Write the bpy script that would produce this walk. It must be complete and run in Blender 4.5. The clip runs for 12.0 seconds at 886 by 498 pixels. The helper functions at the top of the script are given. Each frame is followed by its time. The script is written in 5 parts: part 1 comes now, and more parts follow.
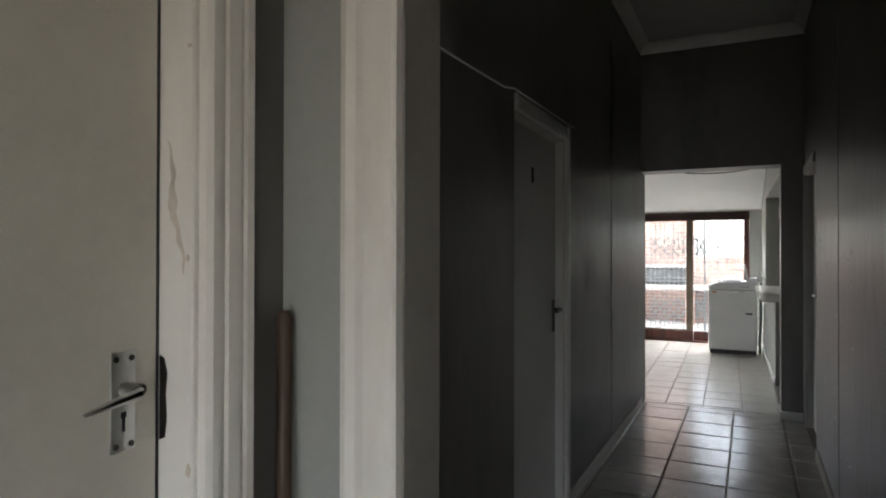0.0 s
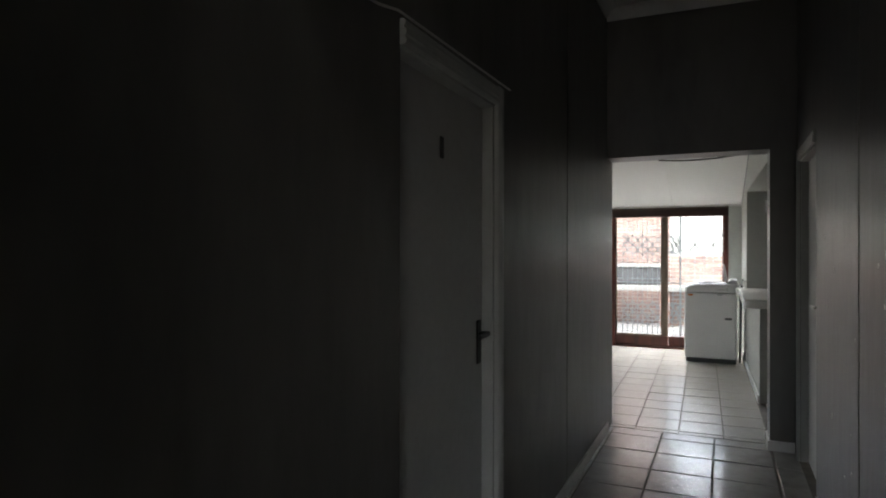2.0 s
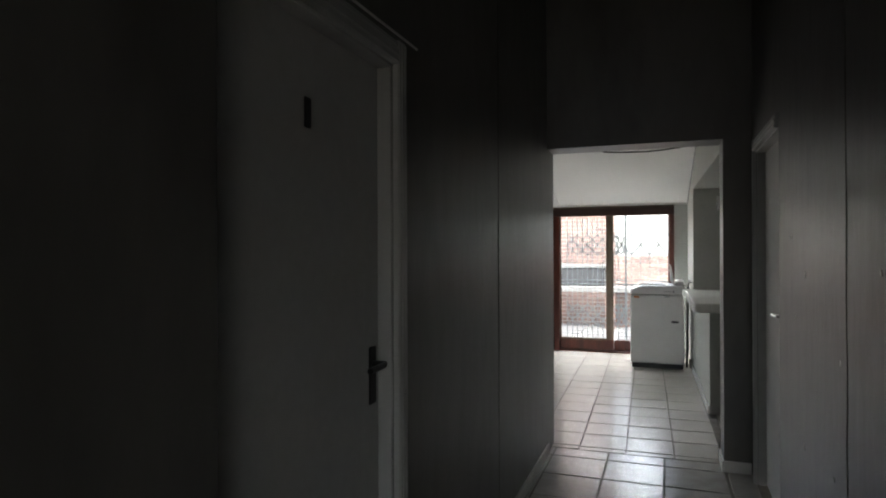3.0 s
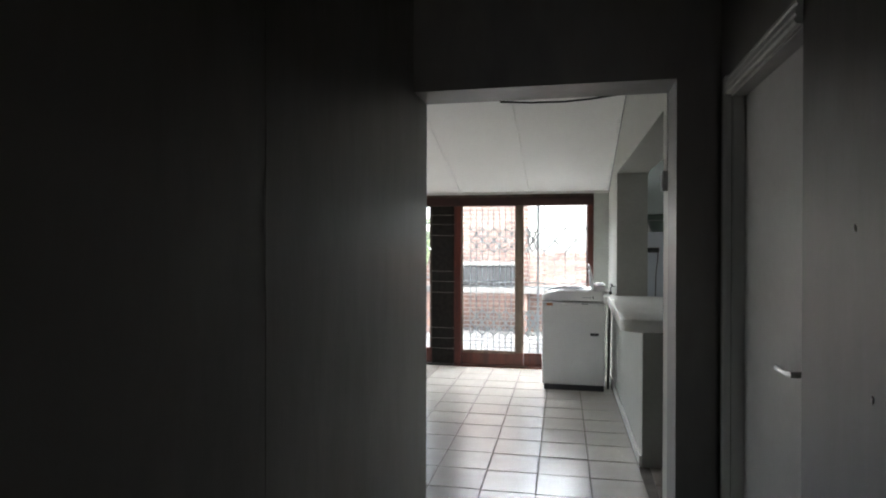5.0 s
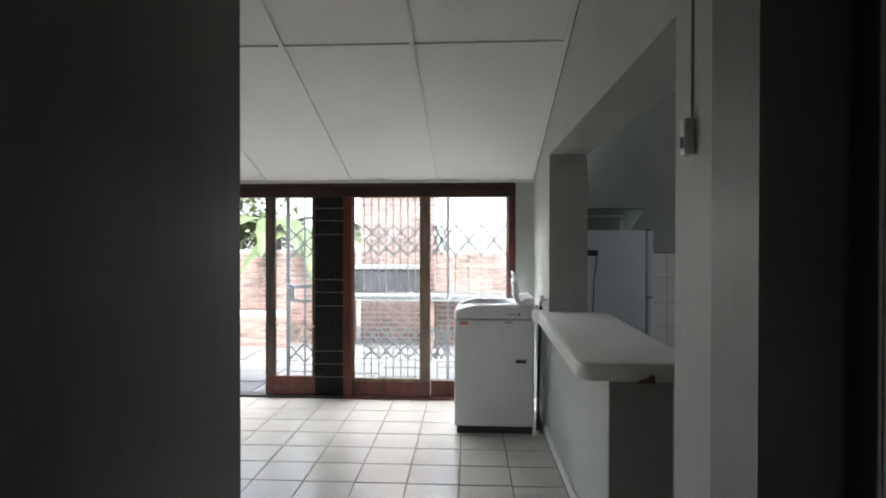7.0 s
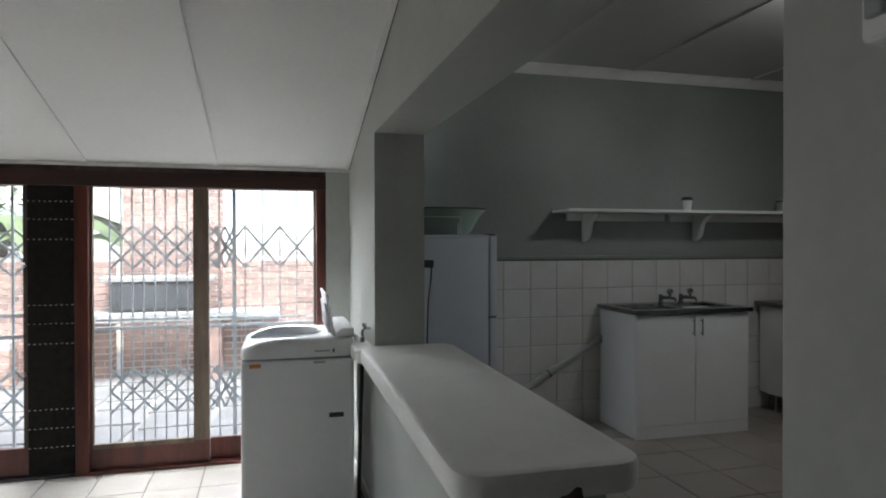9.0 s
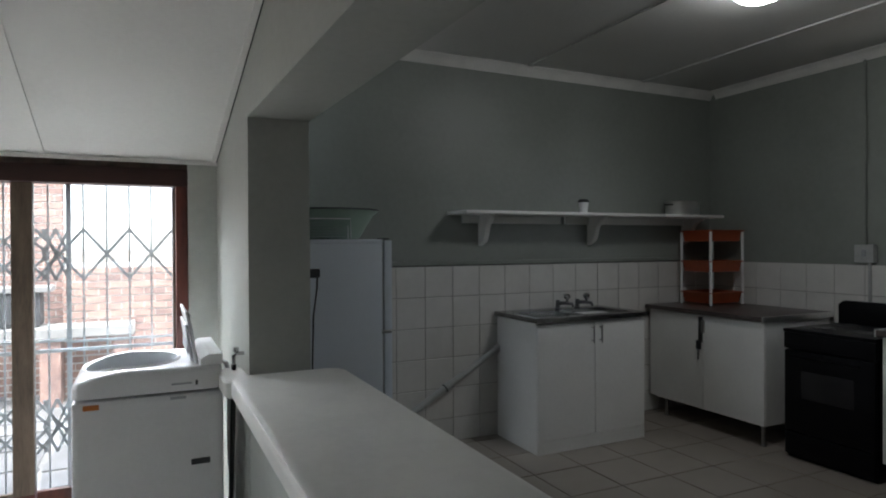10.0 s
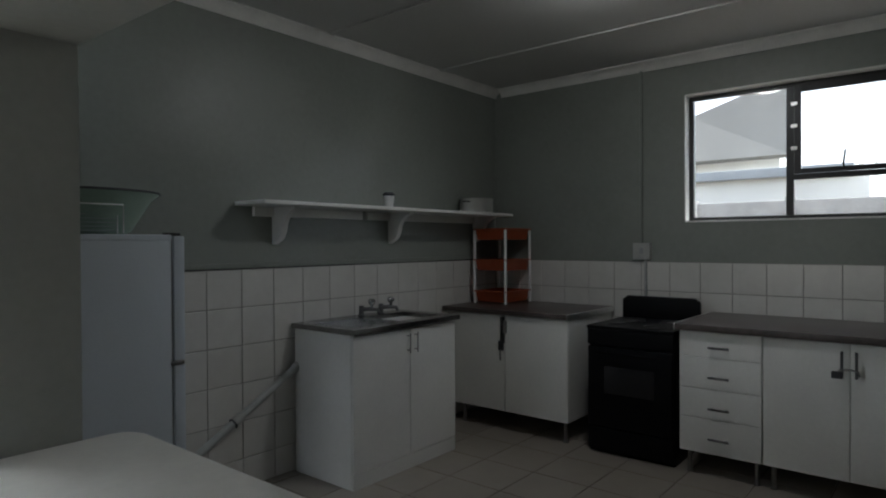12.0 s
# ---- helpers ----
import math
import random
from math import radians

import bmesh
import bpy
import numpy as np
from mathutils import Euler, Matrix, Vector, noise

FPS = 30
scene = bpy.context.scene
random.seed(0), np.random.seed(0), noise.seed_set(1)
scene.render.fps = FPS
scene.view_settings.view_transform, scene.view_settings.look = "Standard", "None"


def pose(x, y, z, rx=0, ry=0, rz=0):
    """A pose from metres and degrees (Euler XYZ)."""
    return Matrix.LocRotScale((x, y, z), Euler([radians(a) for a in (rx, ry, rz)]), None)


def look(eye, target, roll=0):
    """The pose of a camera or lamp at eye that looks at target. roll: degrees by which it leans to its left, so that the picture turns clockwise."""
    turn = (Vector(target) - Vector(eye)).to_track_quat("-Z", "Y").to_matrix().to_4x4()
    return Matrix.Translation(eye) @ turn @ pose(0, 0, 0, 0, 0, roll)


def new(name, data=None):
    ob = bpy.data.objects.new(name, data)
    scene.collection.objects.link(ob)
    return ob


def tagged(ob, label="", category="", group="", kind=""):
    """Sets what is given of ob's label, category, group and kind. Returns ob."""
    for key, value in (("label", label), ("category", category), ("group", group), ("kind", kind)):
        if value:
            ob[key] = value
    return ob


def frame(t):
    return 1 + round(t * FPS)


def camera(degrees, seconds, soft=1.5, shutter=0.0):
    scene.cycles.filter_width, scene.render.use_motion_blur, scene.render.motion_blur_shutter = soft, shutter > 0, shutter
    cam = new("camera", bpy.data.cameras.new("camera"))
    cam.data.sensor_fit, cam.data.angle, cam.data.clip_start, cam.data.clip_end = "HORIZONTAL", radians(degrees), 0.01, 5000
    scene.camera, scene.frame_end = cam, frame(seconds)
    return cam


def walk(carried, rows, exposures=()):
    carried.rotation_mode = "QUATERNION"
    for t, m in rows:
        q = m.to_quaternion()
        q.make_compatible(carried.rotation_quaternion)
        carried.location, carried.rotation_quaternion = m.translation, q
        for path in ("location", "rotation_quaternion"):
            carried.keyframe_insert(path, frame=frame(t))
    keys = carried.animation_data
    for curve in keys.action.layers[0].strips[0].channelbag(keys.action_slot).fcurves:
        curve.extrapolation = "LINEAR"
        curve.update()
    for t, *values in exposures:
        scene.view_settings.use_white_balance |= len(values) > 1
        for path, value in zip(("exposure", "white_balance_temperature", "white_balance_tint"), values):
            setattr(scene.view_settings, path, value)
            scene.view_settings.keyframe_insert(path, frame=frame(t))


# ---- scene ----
cam = camera(70.9, 12.0, soft=2.0)
PATH = [
    (0, (0.223, -0.144, 1.371), (-0.659, 1.651, 1.386), 0.1),
    (0.5, (0.175, 0.096, 1.388), (-0.717, 1.886, 1.4), 0.0),
    (1, (0.166, 0.329, 1.39), (-0.727, 2.118, 1.396), 0.1),
    (1.5, (0.182, 0.542, 1.392), (-0.685, 2.344, 1.401), 0.1),
    (2, (0.163, 0.797, 1.398), (-0.657, 2.62, 1.404), 0.1),
    (2.5, (0.13, 1.056, 1.4), (-0.61, 2.915, 1.405), -0.0),
    (3, (0.112, 1.399, 1.41), (-0.559, 3.283, 1.417), -0.2),
    (3.2, (0.118, 1.526, 1.41), (-0.54, 3.414, 1.413), 0.1),
    (5, (0.07, 3.02, 1.43), (-0.356, 4.974, 1.418), 0.1),
    (5.5, (0.043, 3.387, 1.433), (-0.323, 5.354, 1.419), 0.0),
    (6, (0.05, 3.77, 1.442), (-0.253, 5.747, 1.428), 0.1),
    (6.5, (-0.009, 4.144, 1.454), (-0.245, 6.13, 1.437), -0.0),
    (8.3, (-0.106, 5.357, 1.46), (0.158, 7.34, 1.45), 0.0),
    (8.5, (-0.092, 5.478, 1.462), (0.231, 7.452, 1.459), -0.2),
    (9, (-0.061, 5.762, 1.508), (0.437, 7.699, 1.493), -0.1),
    (9.5, (-0.04, 5.992, 1.538), (0.62, 7.88, 1.526), -0.1),
    (10, (0.005, 6.24, 1.537), (0.868, 8.045, 1.523), -0.3),
    (10.5, (0.046, 6.484, 1.529), (1.104, 8.181, 1.515), -0.3),
    (11, (-0.004, 6.728, 1.543), (1.25, 8.285, 1.529), -0.3),
    (11.5, (-0.031, 6.929, 1.536), (1.367, 8.359, 1.52), -0.3),
    (12, (-0.044, 7.16, 1.53), (1.505, 8.425, 1.51), -0.3),
]
walk(cam, [(t, look(eye, target, roll)) for t, eye, target, roll in PATH],
     exposures=[(0.0, 2.45, 6450, 11), (1.0, 2.4, 6450, 11), (2.0, 2.3, 6450, 10), (3.2, 2.25, 6400, 10), (5.0, 2.4, 6300, 10), (6.5, 2.3, 6250, 10), (8.3, 2.0, 6200, 10), (9.5, 2.05, 6150, 10), (10.5, 2.05, 6100, 10), (12.0, 1.82, 6150, 9)])

# ---- light ----
SUN_UP, SUN_ROUND = 66.0, 165.0
world = bpy.data.worlds.new("sky")
scene.world = world
world.use_nodes = True
wn = world.node_tree.nodes
sky = wn.new("ShaderNodeTexSky")
sky.sky_type = "NISHITA"
sky.sun_disc = False
sky.sun_elevation, sky.sun_rotation = radians(SUN_UP), radians(SUN_ROUND)
sky.dust_density, sky.air_density, sky.ozone_density = 1.2, 1.0, 1.0
wn["Background"].inputs["Strength"].default_value = 0.15
pale = wn.new("ShaderNodeHueSaturation")
pale.inputs["Saturation"].default_value = 0.4
world.node_tree.links.new(sky.outputs[0], pale.inputs["Color"])
world.node_tree.links.new(pale.outputs[0], wn["Background"].inputs["Color"])
sun = new("sun", bpy.data.lights.new("sun", "SUN"))
sun.data.energy, sun.data.angle, sun.data.color = 2.4, radians(30), (1.0, 0.96, 0.9)
sd = Vector((math.sin(radians(SUN_ROUND)) * math.cos(radians(SUN_UP)), math.cos(radians(SUN_ROUND)) * math.cos(radians(SUN_UP)), math.sin(radians(SUN_UP))))
sun.matrix_world = look(sd * 40, (0, 0, 0))

# added unseen lamp for sky light over the patio, at the sliding doors' head
door_sky_fill = new("door_sky_fill", bpy.data.lights.new("door_sky_fill", "AREA"))
door_sky_fill.data.shape, door_sky_fill.data.size, door_sky_fill.data.size_y = "RECTANGLE", 3.9, 1.1
door_sky_fill.data.spread = radians(115)
door_sky_fill.data.energy, door_sky_fill.data.color = 60.0, (0.97, 0.99, 1.0)
door_sky_fill.matrix_world = look((-1.8, 11.15, 2.75), (-0.9, 8.3, 0.3))

# ---- materials ----
def mat(name, color, rough=0.6, metal=0.0, var=0.12, scale=3.0, fine=60.0, bump=0.05, per_piece=0.0, stain=None, spec=0.5, stretch=None, emit=0.0):
    """A surface with broad and fine variation, bump, and a shift from piece to piece."""
    m = bpy.data.materials.new(name)
    m.use_nodes = True
    n, l = m.node_tree.nodes, m.node_tree.links
    b = n["Principled BSDF"]
    tc = n.new("ShaderNodeTexCoord")
    src = tc.outputs["Object"]
    if per_piece:
        who, far = n.new("ShaderNodeObjectInfo"), n.new("ShaderNodeVectorMath")
        far.operation = "MULTIPLY_ADD"
        far.inputs[1].default_value = (37.0, 53.0, 29.0)
        l.new(who.outputs["Random"], far.inputs[0]), l.new(src, far.inputs[2])
        src = far.outputs[0]
    if stretch:
        mp = n.new("ShaderNodeMapping")
        mp.inputs["Scale"].default_value = stretch
        l.new(src, mp.inputs["Vector"])
        src = mp.outputs["Vector"]
    broad, grain = n.new("ShaderNodeTexNoise"), n.new("ShaderNodeTexNoise")
    broad.inputs["Scale"].default_value, broad.inputs["Detail"].default_value = scale, 5
    grain.inputs["Scale"].default_value, grain.inputs["Detail"].default_value = fine, 4
    l.new(src, broad.inputs["Vector"]), l.new(src, grain.inputs["Vector"])
    add = n.new("ShaderNodeMath")
    add.operation = "MULTIPLY_ADD"
    add.inputs[1].default_value = 0.4
    l.new(grain.outputs["Fac"], add.inputs[0]), l.new(broad.outputs["Fac"], add.inputs[2])
    last = add.outputs[0]
    if per_piece:
        info = n.new("ShaderNodeObjectInfo")
        pp = n.new("ShaderNodeMath")
        pp.operation = "MULTIPLY_ADD"
        pp.inputs[1].default_value = per_piece
        l.new(info.outputs["Random"], pp.inputs[0]), l.new(last, pp.inputs[2])
        last = pp.outputs[0]
    ramp = n.new("ShaderNodeValToRGB")
    c = Vector(color)
    lo, hi = c * (1 - var * 1.6), c * (1 + var)
    if stain:
        lo = Vector(stain)
    ramp.color_ramp.elements[0].position, ramp.color_ramp.elements[1].position = 0.45, 0.85 + per_piece * 0.5
    ramp.color_ramp.elements[0].color = (*lo, 1)
    ramp.color_ramp.elements[1].color = (*[min(v, 0.95) for v in hi], 1)
    l.new(last, ramp.inputs["Fac"]), l.new(ramp.outputs["Color"], b.inputs["Base Color"])
    rr = n.new("ShaderNodeMapRange")
    spread = 0.1 if rough > 0.39 else 0.035
    rr.inputs["To Min"].default_value, rr.inputs["To Max"].default_value = max(rough - spread, 0.02), min(rough + spread, 1)
    l.new(broad.outputs["Fac"], rr.inputs["Value"]), l.new(rr.outputs[0], b.inputs["Roughness"])
    b.inputs["Metallic"].default_value = metal
    b.inputs["Specular IOR Level"].default_value = spec
    if bump:
        bn = n.new("ShaderNodeBump")
        bn.inputs["Strength"].default_value, bn.inputs["Distance"].default_value = bump, 0.02
        l.new(add.outputs[0], bn.inputs["Height"]), l.new(bn.outputs["Normal"], b.inputs["Normal"])
    if emit:
        b.inputs["Emission Color"].default_value, b.inputs["Emission Strength"].default_value = (1.0, 0.98, 0.94, 1), emit
    return m


WALL = mat("wall_grey_green", (0.235, 0.252, 0.23), 0.42, var=0.08, scale=1.2, fine=25, bump=0.12)
# dimness of the poorly lit hall is put into this darker wall colour
WALL_HALL_DIM = mat("hall_satin_grey_dimmed", (0.126, 0.122, 0.111), 0.38, var=0.18, scale=2.2, fine=11, bump=0.3, stretch=(1, 1, 0.35))
WALL_PALE = mat("wall_pale_sage", (0.39, 0.4, 0.365), 0.5, var=0.07, scale=1.3, fine=30, bump=0.12)
WALL_LOBBY = mat("lobby_pale_grey", (0.38, 0.39, 0.365), 0.5, var=0.06, scale=1.3, fine=30, bump=0.1)
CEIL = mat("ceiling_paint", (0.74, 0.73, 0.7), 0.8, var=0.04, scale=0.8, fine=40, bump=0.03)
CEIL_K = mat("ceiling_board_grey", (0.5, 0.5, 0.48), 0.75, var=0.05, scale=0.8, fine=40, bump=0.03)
STRIP = mat("cover_strip", (0.7, 0.69, 0.66), 0.6, var=0.06, scale=5)
GLOSS = mat("white_gloss_paint", (0.82, 0.79, 0.75), 0.34, var=0.06, scale=4, fine=18, bump=0.1, stretch=(1, 1, 0.25), stain=(0.7, 0.66, 0.6))
DOOR = mat("door_cream_paint", (0.6, 0.57, 0.5), 0.38, var=0.06, scale=2, fine=30, bump=0.06)
DOOR_GREY = mat("door_grey_paint", (0.52, 0.52, 0.5), 0.4, var=0.06, scale=2, fine=30, bump=0.05)
FRAME_GREY = mat("frame_grey_paint", (0.42, 0.42, 0.4), 0.4, var=0.08, scale=3, fine=20, bump=0.1, stretch=(1, 1, 0.3))
# the opening's inward faces get their dimness from this darker colour
LINING_DIM = mat("lining_dimmed_paint", (0.3, 0.283, 0.255), 0.55, var=0.1, scale=3, fine=25, bump=0.1)
STAIN = mat("drip_stain", (0.64, 0.57, 0.5), 0.4, var=0.1, scale=12)
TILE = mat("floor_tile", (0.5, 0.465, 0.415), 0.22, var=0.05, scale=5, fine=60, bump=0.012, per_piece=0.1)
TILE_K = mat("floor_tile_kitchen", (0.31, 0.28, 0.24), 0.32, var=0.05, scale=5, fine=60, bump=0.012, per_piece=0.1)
TILE_H = mat("hall_tile", (0.42, 0.4, 0.365), 0.17, var=0.1, scale=9, fine=24, bump=0.16, per_piece=0.12)
GROUT = mat("grout", (0.15, 0.135, 0.115), 0.9, var=0.2, scale=9)
WTILE = mat("wall_tile_glaze", (0.66, 0.65, 0.62), 0.18, var=0.05, scale=3, fine=20, bump=0.02, per_piece=0.14)
GROUT_W = mat("tile_grout", (0.3, 0.29, 0.27), 0.9, var=0.15, scale=8)
WOOD_RED = mat("mahogany", (0.088, 0.02, 0.012), 0.4, var=0.35, scale=3, fine=30, bump=0.08, stretch=(5, 5, 0.6))
WOOD_DARK = mat("weathered_dark_wood", (0.07, 0.048, 0.034), 0.55, var=0.35, scale=4, fine=30, bump=0.1, stretch=(5, 5, 0.6))
# mahogany copy, darkened for the backlit shade on the door head
WOOD_HEAD_SHADED = mat("shaded_mahogany", (0.035, 0.012, 0.009), 0.5, var=0.35, scale=3, fine=30, bump=0.08, stretch=(0.6, 5, 5))
WOOD_WORN = mat("sun_worn_wood", (0.13, 0.095, 0.066), 0.6, var=0.35, scale=4, fine=30, bump=0.1, stretch=(5, 5, 0.6))
WOOD_STICK = mat("stick_wood", (0.065, 0.037, 0.021), 0.55, var=0.3, scale=8, fine=40, bump=0.1, stretch=(6, 6, 0.5))
BLIND = mat("dark_reed", (0.02, 0.018, 0.016), 0.88, spec=0.15, var=0.3, scale=20, fine=90, bump=0.2)
CORD = mat("pale_cord", (0.62, 0.6, 0.55), 0.9, var=0.1, scale=20)
COUNTER = mat("counter_cream_paint", (0.8, 0.79, 0.75), 0.31, var=0.04, scale=6, fine=40, bump=0.012)
CABINET = mat("white_melamine", (0.78, 0.78, 0.75), 0.4, var=0.04, scale=2, fine=40, bump=0.02)
WORKTOP = mat("brown_laminate", (0.075, 0.06, 0.055), 0.32, var=0.3, scale=18, fine=120, bump=0.03)
STEEL = mat("stainless", (0.3, 0.3, 0.29), 0.3, metal=1.0, var=0.1, scale=8, fine=90, bump=0.02)
CHROME = mat("chrome", (0.42, 0.42, 0.42), 0.14, metal=1.0, var=0.08, scale=9, bump=0.0)
SINK_STEEL = mat("sink_steel", (0.2, 0.2, 0.195), 0.22, metal=1.0, var=0.2, scale=8, fine=90, bump=0.02)
CHROME_DULL = mat("dull_chrome", (0.16, 0.16, 0.165), 0.28, metal=1.0, var=0.15, scale=9, bump=0.0)
DARK_METAL = mat("dark_metal", (0.06, 0.06, 0.06), 0.4, metal=0.8, var=0.2, scale=12)
ALU = mat("brushed_aluminium", (0.75, 0.75, 0.73), 0.33, metal=1.0, var=0.08, scale=8, fine=60, bump=0.02)
BLACK = mat("black_enamel", (0.004, 0.004, 0.005), 0.36, var=0.2, scale=5, bump=0.01, spec=0.12)
BLACK_GLASS = mat("oven_glass", (0.01, 0.01, 0.012), 0.15, var=0.1, scale=5, bump=0.0)
FRAME_BLACK = mat("black_window_metal", (0.012, 0.012, 0.013), 0.4, var=0.2, scale=10)
GATE = mat("grey_blue_gate_metal", (0.42, 0.47, 0.5), 0.5, metal=0.2, var=0.12, scale=14)
FRIDGE = mat("fridge_white_blue", (0.66, 0.71, 0.76), 0.32, var=0.03, scale=2, fine=80, bump=0.02)
PLASTIC = mat("white_plastic", (0.82, 0.82, 0.82), 0.24, var=0.03, scale=3, bump=0.01)
PLASTIC_PALE = mat("pale_grey_plastic", (0.58, 0.6, 0.62), 0.3, var=0.04, scale=5, bump=0.01)
PLASTIC_GREY = mat("grey_plastic", (0.34, 0.35, 0.37), 0.35, var=0.06, scale=5, bump=0.01)
PLASTIC_DARK = mat("dark_plastic", (0.03, 0.03, 0.035), 0.45, var=0.15, scale=6)
PVC = mat("grey_pvc", (0.42, 0.43, 0.42), 0.42, var=0.1, scale=9)
GREEN_PL = mat("pale_green_plastic", (0.32, 0.42, 0.35), 0.35, var=0.06, scale=4)
ORANGE_PL = mat("rust_orange_plastic", (0.32, 0.06, 0.018), 0.38, var=0.1, scale=6)
ORANGE_LB = mat("orange_sticker", (0.6, 0.2, 0.04), 0.5, var=0.1, scale=20)
CABLE = mat("black_cable", (0.015, 0.015, 0.015), 0.55, var=0.1, scale=9)
BRICK = mat("face_brick", (0.36, 0.235, 0.19), 0.85, var=0.35, scale=6, fine=60, bump=0.25, per_piece=0.35, stain=(0.16, 0.115, 0.11))
MORTAR = mat("mortar", (0.66, 0.64, 0.6), 0.95, var=0.12, scale=8, bump=0.2)
CONCRETE = mat("pale_concrete", (0.32, 0.315, 0.3), 0.85, var=0.14, scale=2.5, bump=0.12)
SOOT = mat("sooty_steel", (0.05, 0.052, 0.055), 0.6, var=0.3, scale=5)
SLAB = mat("patio_stone", (0.2, 0.2, 0.2), 0.7, var=0.18, scale=4, bump=0.15, per_piece=0.25)
GROUND = mat("bare_earth", (0.22, 0.19, 0.15), 0.95, var=0.25, scale=0.7, bump=0.2)
PLASTER_OUT = mat("outside_plaster", (0.74, 0.72, 0.66), 0.85, var=0.06, scale=1.5, bump=0.08)
ROOF = mat("grey_roof_sheet", (0.3, 0.32, 0.33), 0.6, var=0.1, scale=1.5, bump=0.05)
SOFFIT = mat("weathered_sheet", (0.2, 0.195, 0.178), 0.7, var=0.08, scale=1.0)
LEAF = mat("leaf", (0.11, 0.15, 0.06), 0.5, var=0.3, scale=6, bump=0.05)
BARK = mat("bark", (0.12, 0.09, 0.06), 0.9, var=0.3, scale=9, bump=0.3)
LAMP = mat("lit_opal_glass", (0.85, 0.84, 0.8), 0.4, var=0.02, bump=0.0, emit=9.5)


def glass_material():
    m = bpy.data.materials.new("window_glass")
    m.use_nodes = True
    b = m.node_tree.nodes["Principled BSDF"]
    b.inputs["Base Color"].default_value = (0.97, 0.98, 0.98, 1)
    b.inputs["Transmission Weight"].default_value = 1.0
    b.inputs["Roughness"].default_value = 0.0
    b.inputs["IOR"].default_value = 1.3
    return m


def filmed_glass_material():
    """Door glass under a thin film of dust."""
    m = glass_material()
    m.name = "filmed_glass"
    n, l = m.node_tree.nodes, m.node_tree.links
    film, mix, noise, rng = n.new("ShaderNodeBsdfTranslucent"), n.new("ShaderNodeMixShader"), n.new("ShaderNodeTexNoise"), n.new("ShaderNodeMapRange")
    film.inputs["Color"].default_value = (0.86, 0.88, 0.86, 1)
    noise.inputs["Scale"].default_value, noise.inputs["Detail"].default_value = 3.0, 5
    rng.inputs["To Min"].default_value, rng.inputs["To Max"].default_value = 0.006, 0.022
    l.new(noise.outputs["Fac"], rng.inputs["Value"]), l.new(rng.outputs[0], mix.inputs["Fac"])
    l.new(n["Principled BSDF"].outputs[0], mix.inputs[1]), l.new(film.outputs[0], mix.inputs[2])
    l.new(mix.outputs[0], n["Material Output"].inputs["Surface"])
    return m


GLASS = glass_material()
GLASS_FILM = filmed_glass_material()

# ---- building helpers ----
BASE = {}


def box(bm, x0, x1, y0, y1, z0, z1):
    v = [bm.verts.new((x, y, z)) for x in (x0, x1) for y in (y0, y1) for z in (z0, z1)]
    for f in ((0, 1, 3, 2), (4, 6, 7, 5), (0, 4, 5, 1), (2, 3, 7, 6), (0, 2, 6, 4), (1, 5, 7, 3)):
        bm.faces.new([v[i] for i in f])
    return bm


def prism(bm, poly, axis, a, b):
    """A polygon of (u, v) pairs drawn out along an axis from a to b; u, v are the other two axes in order."""
    def at(u, v, w):
        return {"x": (w, u, v), "y": (u, w, v), "z": (u, v, w)}[axis]
    lo = [bm.verts.new(at(u, v, a)) for u, v in poly]
    hi = [bm.verts.new(at(u, v, b)) for u, v in poly]
    bm.faces.new(lo), bm.faces.new(hi[::-1])
    for i in range(len(poly)):
        j = (i + 1) % len(poly)
        bm.faces.new((lo[i], hi[i], hi[j], lo[j]))
    bmesh.ops.recalc_face_normals(bm, faces=bm.faces)
    return bm


def tube(bm, pts, r, seg=8):
    """A round rod along a line of points."""
    pts = [Vector(p) for p in pts]
    rings, up = [], Vector((0.13, 0.21, 0.97))
    for i, p in enumerate(pts):
        d = (pts[min(i + 1, len(pts) - 1)] - pts[max(i - 1, 0)]).normalized()
        if abs(d.dot(up)) > 0.95:
            up = Vector((0.97, 0.2, 0.1))
        u = d.cross(up).normalized()
        w = d.cross(u)
        rad = r[i] if isinstance(r, (list, tuple)) else r
        rings.append([bm.verts.new(p + (u * math.cos(k * math.tau / seg) + w * math.sin(k * math.tau / seg)) * rad) for k in range(seg)])
    for a, b in zip(rings, rings[1:]):
        for k in range(seg):
            bm.faces.new((a[k], a[(k + 1) % seg], b[(k + 1) % seg], b[k]))
    bm.faces.new(rings[0][::-1]), bm.faces.new(rings[-1])
    return bm


def lathe(bm, c, profile, seg=28, squash=1.0):
    """A turned shape round the upright line through c; the profile is (radius, height) pairs."""
    rings = [[bm.verts.new((c[0] + r * math.cos(k * math.tau / seg), c[1] + squash * r * math.sin(k * math.tau / seg), c[2] + z)) for k in range(seg)] for r, z in profile]
    for a, b in zip(rings, rings[1:]):
        for k in range(seg):
            bm.faces.new((a[k], a[(k + 1) % seg], b[(k + 1) % seg], b[k]))
    bm.faces.new(rings[0][::-1]), bm.faces.new(rings[-1])
    return bm


def soften(bm, width, segs=2):
    bmesh.ops.recalc_face_normals(bm, faces=bm.faces)
    if width:
        bmesh.ops.bevel(bm, geom=[e for e in bm.edges if e.calc_face_angle(0) > 0.5], offset=width, segments=segs, profile=0.7, affect="EDGES", clamp_overlap=True)
    return bm


